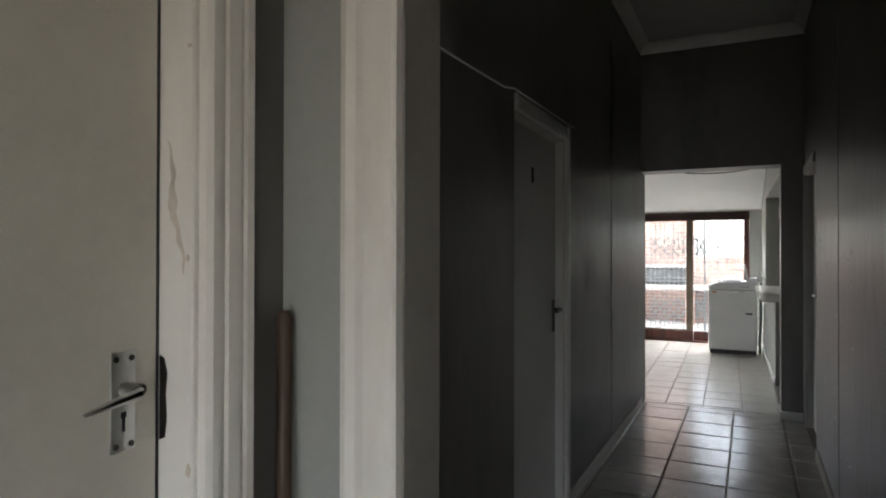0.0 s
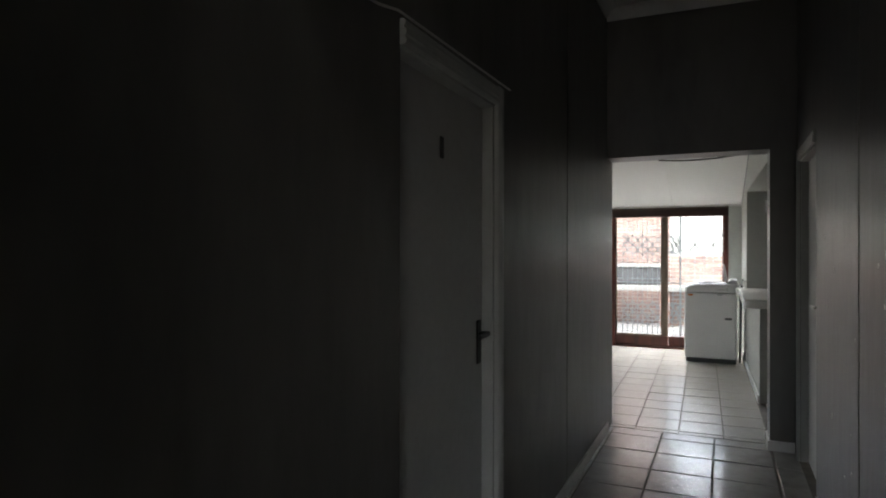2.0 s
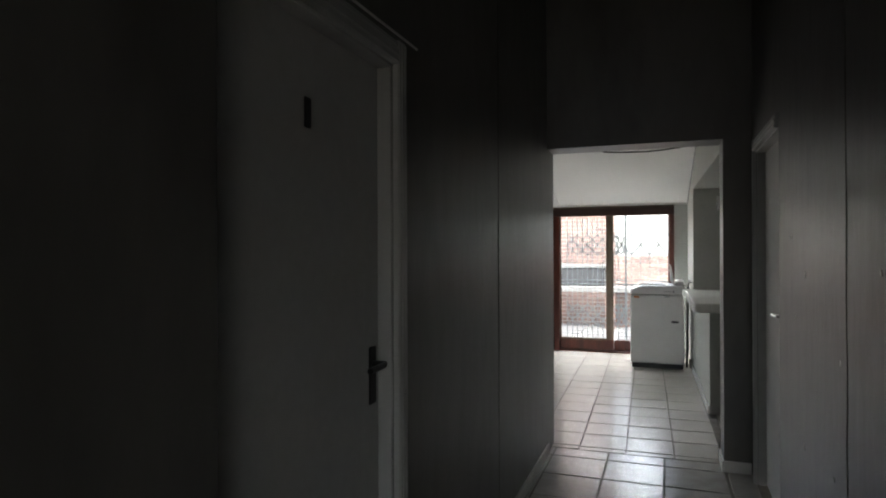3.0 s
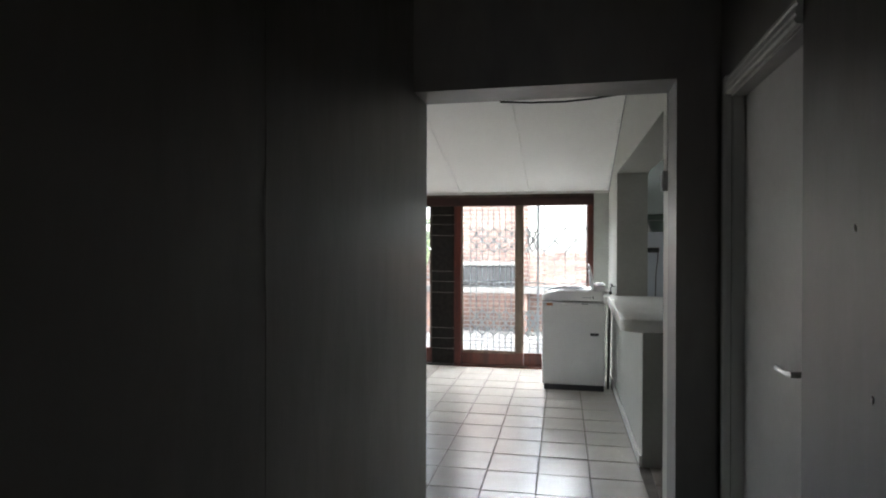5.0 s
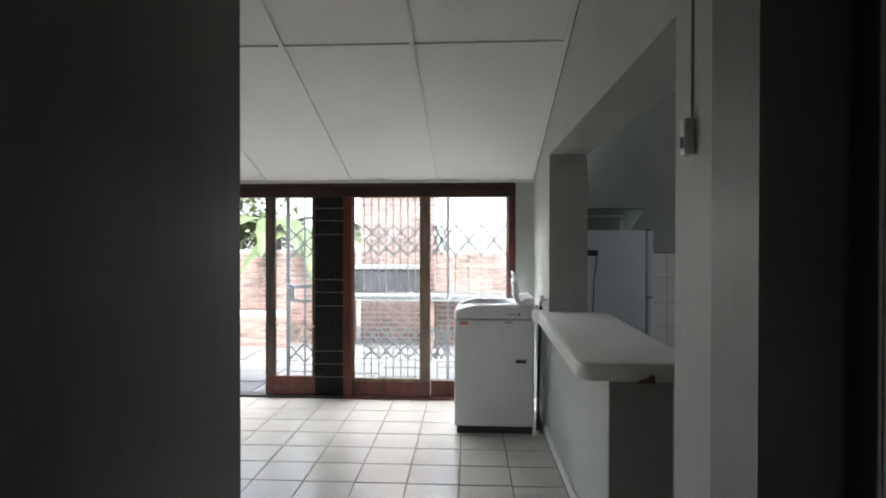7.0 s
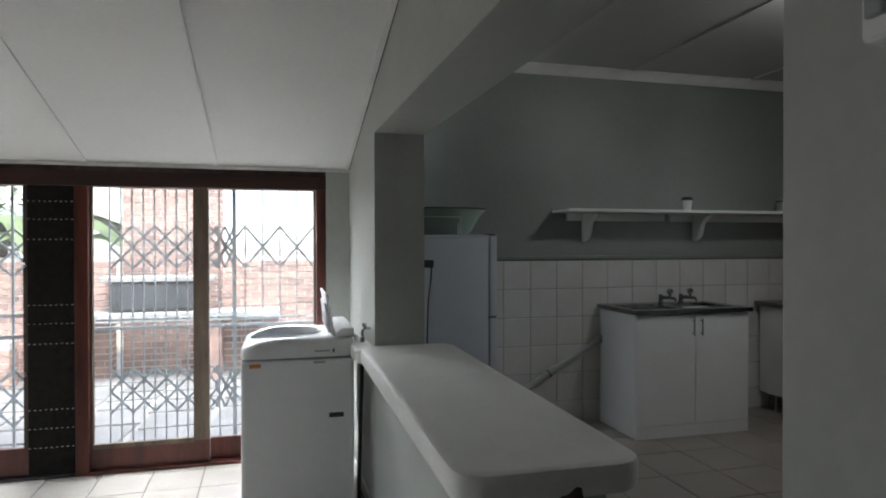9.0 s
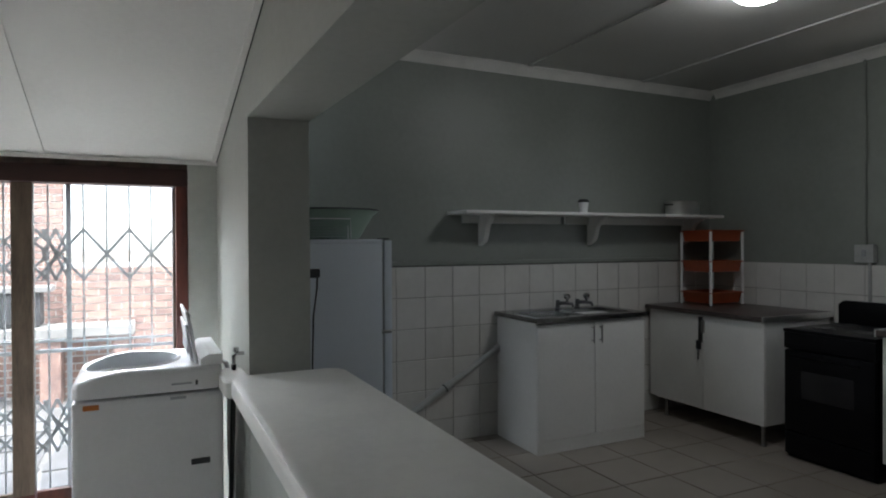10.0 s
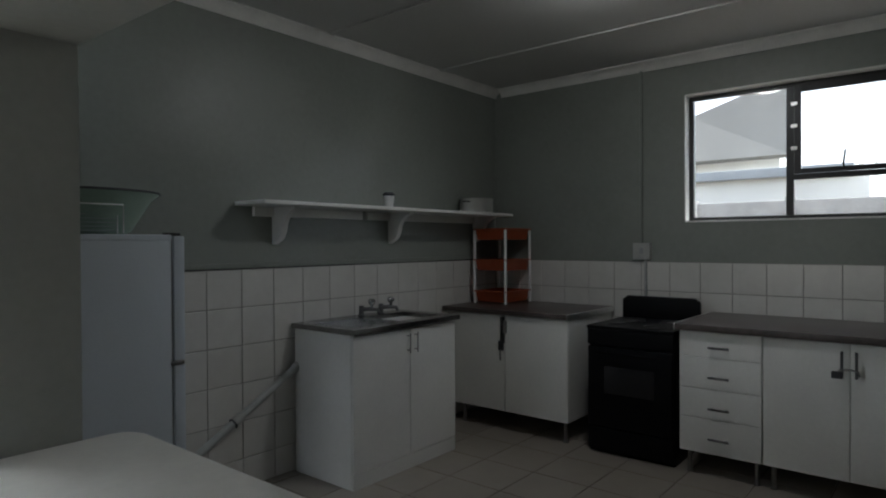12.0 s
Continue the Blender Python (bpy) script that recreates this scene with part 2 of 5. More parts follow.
def finish(name, bm, material, base=(0, 0, 0), smooth=False):
    base = Vector(base)
    bmesh.ops.recalc_face_normals(bm, faces=bm.faces)
    for v in bm.verts:
        v.co -= base
    if smooth:
        for f in bm.faces:
            f.smooth = True
    me = bpy.data.meshes.new(name)
    bm.to_mesh(me)
    bm.free()
    me.materials.append(material)
    if smooth:
        me.set_sharp_from_angle(angle=radians(40))
    ob = new(name, me)
    BASE[ob] = base
    return ob


def thing(name, base, label, category, group=""):
    ob = new(name)
    ob.empty_display_size = 0.1
    ob.location = base
    BASE[ob] = Vector(base)
    return tagged(ob, label, category, group)


def part(name, bm, material, parent, label="", smooth=False):
    ob = finish(name, bm, material, BASE[parent], smooth)
    ob.parent = parent
    return tagged(ob, label)


def pbox(name, dims, material, parent, label="", bevel=0.003, segs=1):
    return part(name, soften(box(bmesh.new(), *dims), bevel, segs), material, parent, label, smooth=bevel > 0)


def ptube(name, pts, r, material, parent, label="", seg=8):
    return part(name, tube(bmesh.new(), pts, r, seg), material, parent, label, smooth=True)


def structure(name, boxes, material, label, category):
    bm = bmesh.new()
    for b in boxes:
        box(bm, *b)
    return tagged(finish(name, bm, material), label, category, kind="structure")


def solid(name, bm, material, label, category, base, group="", smooth=True):
    ob = finish(name, bm, material, base, smooth)
    ob.location = base
    return tagged(ob, label, category, group)


def side(y):
    """The sunroom face of the dividing wall, which runs slightly askew."""
    return 0.50 - 0.0237 * (y - 6.0)


def slope(y):
    """Underside of the sunroom's sloping ceiling."""
    return 2.045 + 0.315 * (10.25 - y)


# ---- walls ----
HALL_L, HALL_R, HALL_TOP = -0.66, 0.635, 3.27
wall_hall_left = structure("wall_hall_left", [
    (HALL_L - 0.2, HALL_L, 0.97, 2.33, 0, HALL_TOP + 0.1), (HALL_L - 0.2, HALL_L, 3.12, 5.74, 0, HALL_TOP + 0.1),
    (HALL_L - 0.2, HALL_L, 2.33, 3.12, 1.98, HALL_TOP + 0.1)], WALL_HALL_DIM, "satin painted plaster hall wall, coloured darker for the dim hall", "wall")
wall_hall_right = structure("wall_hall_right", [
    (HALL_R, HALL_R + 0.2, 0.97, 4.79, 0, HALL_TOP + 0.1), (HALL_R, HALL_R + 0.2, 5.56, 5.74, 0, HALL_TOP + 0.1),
    (HALL_R, HALL_R + 0.2, 4.79, 5.56, 2.01, HALL_TOP + 0.1)], WALL_HALL_DIM, "satin painted plaster hall wall with rubbed streaks, coloured darker for the dim hall", "wall")
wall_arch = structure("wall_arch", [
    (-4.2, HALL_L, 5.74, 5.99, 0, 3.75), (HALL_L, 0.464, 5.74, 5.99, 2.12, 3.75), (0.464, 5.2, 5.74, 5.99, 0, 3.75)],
    WALL_HALL_DIM, "plaster wall with a plain square opening, coloured darker for the dim hall", "wall")
bm = bmesh.new()
def skew(bm, y0, y1, z0, z1, thick=0.28, out=0.0):
    return prism(bm, [(side(y0) - out, y0), (side(y1) - out, y1), (side(y1) + thick, y1), (side(y0) + thick, y0)], "z", z0, z1)
skew(bm, 5.99, 6.353, 0, 3.75)
skew(bm, 9.16, 10.25, 0, 3.4)
skew(bm, 6.353, 9.16, 2.12, 3.6)
bmesh.ops.recalc_face_normals(bm, faces=bm.faces)
wall_divider = tagged(finish("wall_divider", bm, WALL_PALE), "pale sage plaster dividing wall with a wide serving opening", "wall", kind="structure")
wall_breakfast = tagged(finish("wall_breakfast", soften(skew(bmesh.new(), 7.2, 9.16, 0, 0.872, 0.27), 0.008), WALL_PALE), "low pale sage plaster wall under the counter", "wall", kind="structure")
wall_sunroom_end = structure("wall_sunroom_end", [(0.235, 0.72, 10.25, 10.5, 0, 2.3), (-4.2, -3.9, 10.25, 10.5, 0, 2.3), (-3.9, 0.235, 10.25, 10.5, 2.06, 2.3)], WALL_PALE, "pale sage plaster wall beside the sliding doors", "wall")
wall_sunroom_left = structure("wall_sunroom_left", [(-4.4, -4.2, 5.74, 8.1, 0, 3.75), (-4.4, -4.2, 10.2, 10.5, 0, 3.75), (-4.4, -4.2, 8.1, 10.2, 0, 0.1), (-4.4, -4.2, 8.1, 10.2, 2.05, 3.75)], WALL_PALE, "pale plaster end wall of the sunroom with a wide opening", "wall")
KB, KX, K_TOP = 10.6, 4.98, 3.0
wall_kitchen_back = structure("wall_kitchen_back", [(0.72, KX + 0.25, KB, KB + 0.25, 0, 3.3)], WALL, "grey-green painted kitchen wall above white tiles", "wall")
W_Y0, W_Y1, W_Z0, W_Z1 = 6.72, 8.786, 1.69, 2.68
wall_kitchen_window = structure("wall_kitchen_window", [
    (KX, KX + 0.25, 5.99, W_Y0, 0, 3.3), (KX, KX + 0.25, W_Y1, KB, 0, 3.3), (KX, KX + 0.25, W_Y0, W_Y1, 0, W_Z0), (KX, KX + 0.25, W_Y0, W_Y1, W_Z1, 3.3)],
    WALL, "grey-green painted kitchen wall with a window", "wall")
LOB_L = -0.615
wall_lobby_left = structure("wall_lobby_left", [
    (LOB_L - 0.2, LOB_L, -2.4, -0.28, 0, 3.0), (LOB_L - 0.2, LOB_L, 0.64, 0.97, 0, 3.0), (LOB_L - 0.2, LOB_L, -0.28, 0.64, 2.06, 3.0)], WALL_HALL_DIM, "grey painted lobby wall round a door, in the dimmed hall colour", "wall")
wall_lobby_front = structure("wall_lobby_front", [
    (LOB_L, -0.36, 0.835, 0.97, 0, 3.0), (0.62, 1.9, 0.835, 0.97, 0, 3.0), (-0.36, 0.62, 0.835, 0.97, 2.1, 3.4)], WALL_LOBBY, "pale grey plaster wall with a doorless opening to the hall", "wall")
wall_lobby_right = structure("wall_lobby_right", [(1.9, 2.1, -2.4, 0.97, 0, 3.0)], WALL_PALE, "pale plaster lobby wall", "wall")
wall_lobby_back = structure("wall_lobby_back", [
    (-0.86, -0.3, -2.4, -2.2, 0, 3.0), (1.7, 1.9, -2.4, -2.2, 0, 3.0), (-0.3, 1.7, -2.4, -2.2, 0, 0.35), (-0.3, 1.7, -2.4, -2.2, 1.85, 3.0)], WALL_PALE, "pale plaster lobby wall with a window opening", "wall")

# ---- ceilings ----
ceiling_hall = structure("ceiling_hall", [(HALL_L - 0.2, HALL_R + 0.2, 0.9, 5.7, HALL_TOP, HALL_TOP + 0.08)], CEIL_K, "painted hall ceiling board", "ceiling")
ceiling_lobby = structure("ceiling_lobby", [(-0.9, 2.1, -2.4, 0.84, 2.95, 3.05)], CEIL, "painted lobby ceiling", "ceiling")
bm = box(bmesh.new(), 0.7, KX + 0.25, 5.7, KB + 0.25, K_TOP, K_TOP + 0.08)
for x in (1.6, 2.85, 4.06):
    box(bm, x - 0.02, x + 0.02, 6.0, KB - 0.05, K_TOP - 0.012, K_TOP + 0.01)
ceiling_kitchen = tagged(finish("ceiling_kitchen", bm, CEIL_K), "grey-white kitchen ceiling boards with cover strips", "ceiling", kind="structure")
bm = bmesh.new()
prism(bm, [(5.7, slope(5.7)), (10.6, slope(10.6)), (10.6, slope(10.6) + 0.12), (5.7, slope(5.7) + 0.12)], "x", -4.4, 0.78)
for x in (-3.7, -2.9, -2.1, -1.3, -0.5):
    prism(bm, [(5.8, slope(5.8) - 0.012), (10.26, slope(10.26) - 0.012), (10.26, slope(10.26) + 0.01), (5.8, slope(5.8) + 0.01)], "x", x - 0.014, x + 0.014)
for y in (6.4, 8.27):
    prism(bm, [(y - 0.014, slope(y - 0.014) - 0.009), (y + 0.014, slope(y + 0.014) - 0.009), (y + 0.014, slope(y) + 0.01), (y - 0.014, slope(y) + 0.01)], "x", -4.2, 0.46)
ceiling_sunroom = tagged(finish("ceiling_sunroom", bm, CEIL), "sloping white ceiling boards with cover strips", "ceiling", kind="structure")


def cornice(name, axis, a, b, pos, top, sign, size=0.075):
    """A coved strip between wall and ceiling."""
    s = size
    prof = [(0, 0), (s, 0), (s, -0.15 * s), (0.75 * s, -0.25 * s), (0.4 * s, -0.5 * s), (0.25 * s, -0.8 * s), (0.15 * s, -s), (0, -s)]
    poly = [(pos + sign * u, top + v) for u, v in prof]
    return tagged(finish(name, prism(bmesh.new(), poly, axis, a, b), STRIP, smooth=True), "white coved cornice under the ceiling", "cornice", kind="structure")


cornice("cornice_back", "x", 0.8, KX, KB - 0.001, K_TOP - 0.001, -1)
cornice("cornice_window", "y", 6.0, KB - 0.08, KX - 0.001, K_TOP - 0.001, -1)
cornice("cornice_arch", "x", HALL_L, HALL_R, 5.739, HALL_TOP - 0.001, -1, 0.085)
cornice("cornice_hall_left", "y", 0.98, 5.65, HALL_L + 0.001, HALL_TOP - 0.001, 1, 0.085)
cornice("cornice_hall_right", "y", 0.98, 5.65, HALL_R - 0.001, HALL_TOP - 0.001, -1, 0.085)
def slope_strip(name, inner, outer, low, high, material, label):
    """A strip along the askew wall under the sloping ceiling; inner and outer are out from the wall."""
    bm, ends = bmesh.new(), []
    for y in (6.0, 10.24):
        ends.append([bm.verts.new((side(y) - o, y, slope(y) - d)) for o, d in ((inner, low), (outer, low), (outer, high), (inner, high))])
    bm.faces.new(ends[0]), bm.faces.new(ends[1][::-1])
    for k in range(4):
        bm.faces.new((ends[0][k], ends[1][k], ends[1][(k + 1) % 4], ends[0][(k + 1) % 4]))
    return tagged(finish(name, bm, material), label, "trim", kind="structure")


slope_strip("trim_slope", 0.006, 0.032, 0.014, -0.004, STRIP, "white cover strip where sloping ceiling meets wall")
# solid black strip paints the shadow line beside the cover strip
slope_strip("trim_shadow_line", -0.004, 0.0055, 0.012, -0.004, CABLE, "black strip drawn as the shadow line between cover strip and wall")
trim_end = structure("trim_end", [(-3.9, 0.40, 10.228, 10.248, 2.022, 2.044)], STRIP, "chipped white strip above the sliding doors", "trim")
for nm, d in (("baseboard_hall_left", (HALL_L, HALL_L + 0.014, 3.2, 5.74, 0, 0.07)), ("baseboard_hall_right", (HALL_R - 0.014, HALL_R, 0.97, 4.71, 0, 0.07)),
              ("baseboard_arch", (0.464, HALL_R - 0.015, 5.725, 5.74, 0, 0.07)), ("baseboard_pier", (0.45, 0.464, 5.725, 5.99, 0, 0.07))):
    tagged(finish(nm, soften(box(bmesh.new(), *d), 0.003), STRIP), "low painted skirting along the hall floor", "baseboard", kind="structure")
bm = prism(bmesh.new(), [(side(7.22) - 0.014, 7.22), (side(10.2) - 0.014, 10.2), (side(10.2) - 0.001, 10.2), (side(7.22) - 0.001, 7.22)], "z", 0, 0.07)
tagged(finish("baseboard_counter", bm, STRIP), "low pale skirting under the counter wall", "baseboard", kind="structure")

# ---- doors and openings ----
def moulded(poly_u, depth):
    """Cross-section of a ridged architrave: (across, out) pairs."""
    w, d = poly_u, depth
    return [(0, 0), (0, 0.7 * d), (0.08 * w, d), (0.2 * w, d), (0.24 * w, 0.75 * d), (0.34 * w, 0.75 * d), (0.38 * w, 0.95 * d), (0.6 * w, 0.95 * d), (0.64 * w, 0.6 * d),
            (0.74 * w, 0.6 * d), (0.78 * w, 0.8 * d), (0.92 * w, 0.8 * d), (w, 0.5 * d), (w, 0)]


def hall_door(name, face, out, y0, y1, top, hinge_near, handle_y, material, label, metal):
    """A painted flush door in a hall side wall; out is +1 where the hall lies towards +x."""
    d = thing(name, (face, (y0 + y1) / 2, 0), label, "door")
    d["kind"] = "structure"
    leaf = pbox("leaf", (min(face - out * 0.045, face - out * 0.085), max(face - out * 0.045, face - out * 0.085), y0 + 0.012, y1 - 0.012, 0.008, top - 0.012), material, d, bevel=0.003)
    for a, b in ((y0 - 0.002, y0 + 0.01), (y1 - 0.01, y1 + 0.002)):
        pbox("jamb", (min(face - out * 0.002, face - out * 0.13), max(face - out * 0.002, face - out * 0.13), a, b, 0, top), WALL_HALL_DIM if a < y0 else FRAME_GREY, d)
    pbox("head_jamb", (min(face + out * 0.002, face - out * 0.13), max(face + out * 0.002, face - out * 0.13), y0, y1, top - 0.01, top + 0.003), FRAME_GREY, d)
    for a, sgn in ((y1, 1),):
        poly = [(face + out * v, a + sgn * u) for u, v in moulded(0.072, 0.022)]
        part("architrave", prism(bmesh.new(), poly, "z", 0, top + 0.072), FRAME_GREY, d, smooth=False)
    poly = [(face + out * v, top + u) for u, v in moulded(0.072, 0.022)]
    part("head_architrave", prism(bmesh.new(), poly, "y", y0, y1), FRAME_GREY, d)
    fx = face - out * 0.045
    z = 1.06
    pl = pbox("lock_plate", (min(fx, fx + out * 0.006), max(fx, fx + out * 0.006), handle_y - 0.022, handle_y + 0.022, z - 0.1, z + 0.07), metal, d, "worn metal lock plate")
    s = 1 if hinge_near else -1
    part("lever_handle", tube(bmesh.new(), [(fx, handle_y, z + 0.02), (fx + out * 0.045, handle_y, z + 0.02), (fx + out * 0.05, handle_y - s * 0.02, z + 0.02), (fx + out * 0.05, handle_y - s * 0.11, z + 0.018)], 0.009), metal, d, "metal lever handle", True)
    return d, leaf


d1, d1_leaf = hall_door("door_1", HALL_L, 1, 2.33, 3.12, 1.975, True, 3.06, DOOR_GREY, "closed grey-white flush door in moulded frame", DARK_METAL)
pbox("number_plate", (HALL_L - 0.045, HALL_L - 0.04, 2.695, 2.725, 1.71, 1.785), PLASTIC_DARK, d1, "small dark plate")
d2, d2_leaf = hall_door("door_2", HALL_R, -1, 4.79, 5.56, 2.005, False, 4.87, DOOR_GREY, "closed light grey flush door in painted frame", ALU)

rs = random.Random(21)
for k in range(14):
    yy, zz, w, h = rs.uniform(2.9, 4.6), rs.uniform(0.35, 1.6), rs.uniform(0.006, 0.016), rs.uniform(0.008, 0.03)
    chip = prism(bmesh.new(), [(yy, zz), (yy + w, zz + h * 0.3), (yy + w * 0.8, zz + h), (yy - w * 0.2, zz + h * 0.7)], "x", HALL_R - 0.0015, HALL_R + 0.001)
    c = finish("plaster_chip", chip, STRIP)
    c.parent = wall_hall_right
for yy, zt in ((4.38, 2.9),):
    bmr = tube(bmesh.new(), [(HALL_L + 0.0005, yy + 0.006 * math.sin(3.1 * q), 0.08 + (zt - 0.08) * q / 12) for q in range(13)], 0.0022, 6)
    c = finish("plaster_ridge", bmr, WALL_HALL_DIM, smooth=True)
    c.parent = wall_hall_left
for yy, zt in ((3.6, 2.9),):
    bmr = tube(bmesh.new(), [(HALL_R - 0.0005, yy + 0.006 * math.sin(2.7 * q), 0.08 + (zt - 0.08) * q / 12) for q in range(13)], 0.0022, 6)
    c = finish("plaster_ridge", bmr, WALL_HALL_DIM, smooth=True)
    c.parent = wall_hall_right

# the lobby door with its worn lock
d3 = thing("door_3", (LOB_L, 0.2, 0), "closed cream painted door with chipped white frame", "door")
d3["kind"] = "structure"
pbox("leaf", (LOB_L - 0.115, LOB_L - 0.075, -0.27, 0.6, 0.008, 2.05), DOOR, d3)
pbox("jamb", (LOB_L - 0.2, LOB_L + 0.002, 0.607, 0.639, 0, 2.058), GLOSS, d3, "chipped white jamb", 0.004)
pbox("jamb", (LOB_L - 0.2, LOB_L - 0.03, -0.279, -0.272, 0, 2.058), GLOSS, d3)
poly = [(LOB_L + v, 0.62 + u) for u, v in moulded(0.12, 0.026)]
part("architrave", prism(bmesh.new(), poly, "z", 0, 2.17), GLOSS, d3, "ridged white architrave")
poly = [(LOB_L + v, 2.058 + u) for u, v in moulded(0.115, 0.028)]
part("head_architrave", prism(bmesh.new(), poly, "y", -0.28, 0.619), GLOSS, d3)
lx = LOB_L - 0.075
plate = part("lock_plate", soften(box(bmesh.new(), lx, lx + 0.004, 0.512, 0.556, 1.05, 1.212), 0.002), ALU, d3, "bright metal lever lock plate", True)
part("lever_handle", tube(bmesh.new(), [(lx, 0.535, 1.15), (lx + 0.04, 0.537, 1.152), (lx + 0.052, 0.525, 1.15), (lx + 0.055, 0.48, 1.144), (lx + 0.053, 0.435, 1.136)], [0.012, 0.011, 0.009, 0.007, 0.003]), CHROME, d3, "bent chrome lever", True)
bm = bmesh.new()
box(bm, lx + 0.0035, lx + 0.0046, 0.531, 0.537, 1.082, 1.112)
box(bm, lx + 0.0035, lx + 0.0046, 0.529, 0.539, 1.104, 1.114)
part("keyhole", bm, PLASTIC_DARK, d3, "dark keyhole")
for py, pz in ((0.52, 1.2), (0.548, 1.2), (0.52, 1.06), (0.548, 1.06)):
    part("screw", tube(bmesh.new(), [(lx + 0.003, py, pz), (lx + 0.006, py, pz)], 0.005), DARK_METAL, d3)
sh_poly = [(LOB_L - 0.074, 1.05), (LOB_L - 0.062, 1.055), (LOB_L - 0.058, 1.09), (LOB_L - 0.061, 1.13), (LOB_L - 0.057, 1.165), (LOB_L - 0.064, 1.19), (LOB_L - 0.074, 1.195)]
part("strike_hole", prism(bmesh.new(), sh_poly, "y", 0.6045, 0.6085), BLIND, d3, "dark broken-out strike")
# dark filler stands for the shade between leaf and jamb
pbox("gap", (LOB_L - 0.11, LOB_L - 0.078, 0.6005, 0.6065, 0.008, 2.05), PLASTIC_DARK, d3, "dark filler painting the shade in the gap beside the leaf", 0)
rc = random.Random(5)
for cz in (0.86, 0.91, 0.945, 1.0, 1.36, 1.72):
    cw, ch = rc.uniform(0.004, 0.009), rc.uniform(0.006, 0.02)
    cx = LOB_L - rc.uniform(0.004, 0.012)
    part("paint_chip", prism(bmesh.new(), [(cx - cw, cz), (cx, cz - ch * 0.3), (cx + cw * 0.6, cz + ch * 0.5), (cx - cw * 0.3, cz + ch)], "y", 0.6055, 0.6075), STAIN, d3, "bare chip in the paint")

ribbon = bmesh.new()
rows_ = []
for q in range(25):
    u = q / 24
    x = -0.672 + 0.038 * u + 0.005 * math.sin(9 * u) + 0.002 * math.sin(31 * u)
    w = 0.0015 + 0.004 * math.sin(math.pi * u) * (1 + 0.9 * math.sin(17 * u + 1) ** 2) + (0.006 if 0.42 < u < 0.54 else 0)
    rows_.append([ribbon.verts.new((x - w * 1.3, 0.6062, 1.565 - 0.23 * u)), ribbon.verts.new((x + w * 0.7, 0.6062, 1.565 - 0.23 * u))])
for p, q in zip(rows_, rows_[1:]):
    ribbon.faces.new((p[0], p[1], q[1], q[0]))
part("drip_stain", ribbon, STAIN, d3, "faint brown drip stain")

# the opening from lobby to hall
op = thing("opening_trim", (0.1, 0.9, 0), "white moulded casing round the hall opening", "door frame")
op["kind"] = "structure"
for x, sgn in ((-0.36, -1), (0.62, 1)):
    poly = [(x + sgn * u + (0.02 if sgn < 0 else -0.02), 0.835 - v) for u, v in ((0, 0), (0, 0.022), (0.008, 0.028), (0.022, 0.028), (0.026, 0.022), (0.05, 0.024), (0.07, 0.024), (0.09, 0.019), (0.11, 0.022), (0.125, 0.016), (0.125, 0))]
    part("casing", prism(bmesh.new(), poly, "z", 0, 2.2), GLOSS, op, "ridged white casing")
    a, b = (x, x + 0.022) if sgn < 0 else (x - 0.022, x)
    pbox("lining", (a, b, 0.837, 0.985, 0, 2.1), LINING_DIM, op, "painted lining, coloured darker for its dim inward face", 0.003)
pbox("head_lining", (-0.338, 0.598, 0.837, 0.985, 2.078, 2.1), LINING_DIM, op)
pbox("head_casing", (-0.46, 0.72, 0.811, 0.834, 2.1, 2.2), GLOSS, op)

stick = solid("broom_stick", tube(bmesh.new(), [(-0.575, 0.785, 0.0), (-0.58, 0.795, 0.6), (-0.586, 0.805, 1.245), (-0.586, 0.805, 1.26)], [0.016, 0.0155, 0.015, 0.009], 12), WOOD_STICK, "dark wooden broom stick leaning in the corner", "stick", (-0.575, 0.785, 0))
cable_hall = solid("wall_cable", tube(bmesh.new(), [(HALL_L + 0.006, 0.99, 1.98), (HALL_L + 0.006, 1.5, 2.02), (HALL_L + 0.006, 1.9, 2.03), (HALL_L + 0.006, 2.2, 2.04), (HALL_L + 0.006, 2.31, 2.062), (HALL_L + 0.006, 3.3, 2.075)], 0.004), STRIP, "thin pale cable clipped along the hall wall", "cable", (HALL_L + 0.006, 0.99, 1.98))
cable_arch = solid("hanging_cable", tube(bmesh.new(), [(-0.3, 6.0, 2.118), (-0.15, 6.0, 2.108), (0.0, 6.0, 2.105), (0.12, 6.0, 2.112), (0.24, 6.0, 2.126)], 0.005), CABLE, "black cable sagging across the opening", "cable", (-0.3, 6.0, 2.1))
sw = thing("cord_switch", (0.49, 6.215, 1.7), "grey-white rounded cord switch on the pier", "switch")
pbox("housing", (side(6.2) - 0.03, side(6.2) + 0.002, 6.195, 6.235, 1.695, 1.795), PLASTIC, sw, bevel=0.011, segs=3)
pbox("rocker", (side(6.2) - 0.036, side(6.2) - 0.029, 6.205, 6.225, 1.715, 1.745), PLASTIC_GREY, sw, bevel=0.002)
ptube("cord", [(side(6.2) - 0.004, 6.215, 1.79), (side(6.2) - 0.004, 6.215, 2.3), (side(6.2) - 0.004, 6.215, 2.9)], 0.004, PVC, sw)

# ---- sliding doors ----
FY = 10.3
sl = thing("sliding_door", (-1.7, FY, 0), "red-brown wooden sliding glass doors, one panel slid open", "sliding door")
sl["kind"] = "structure"
pbox("head", (-3.9, 0.235, FY - 0.045, FY + 0.1, 1.893, 1.993), WOOD_HEAD_SHADED, sl)
pbox("head_fillet", (-3.9, 0.235, FY - 0.02, FY + 0.1, 1.994, 2.045), WOOD_DARK, sl)
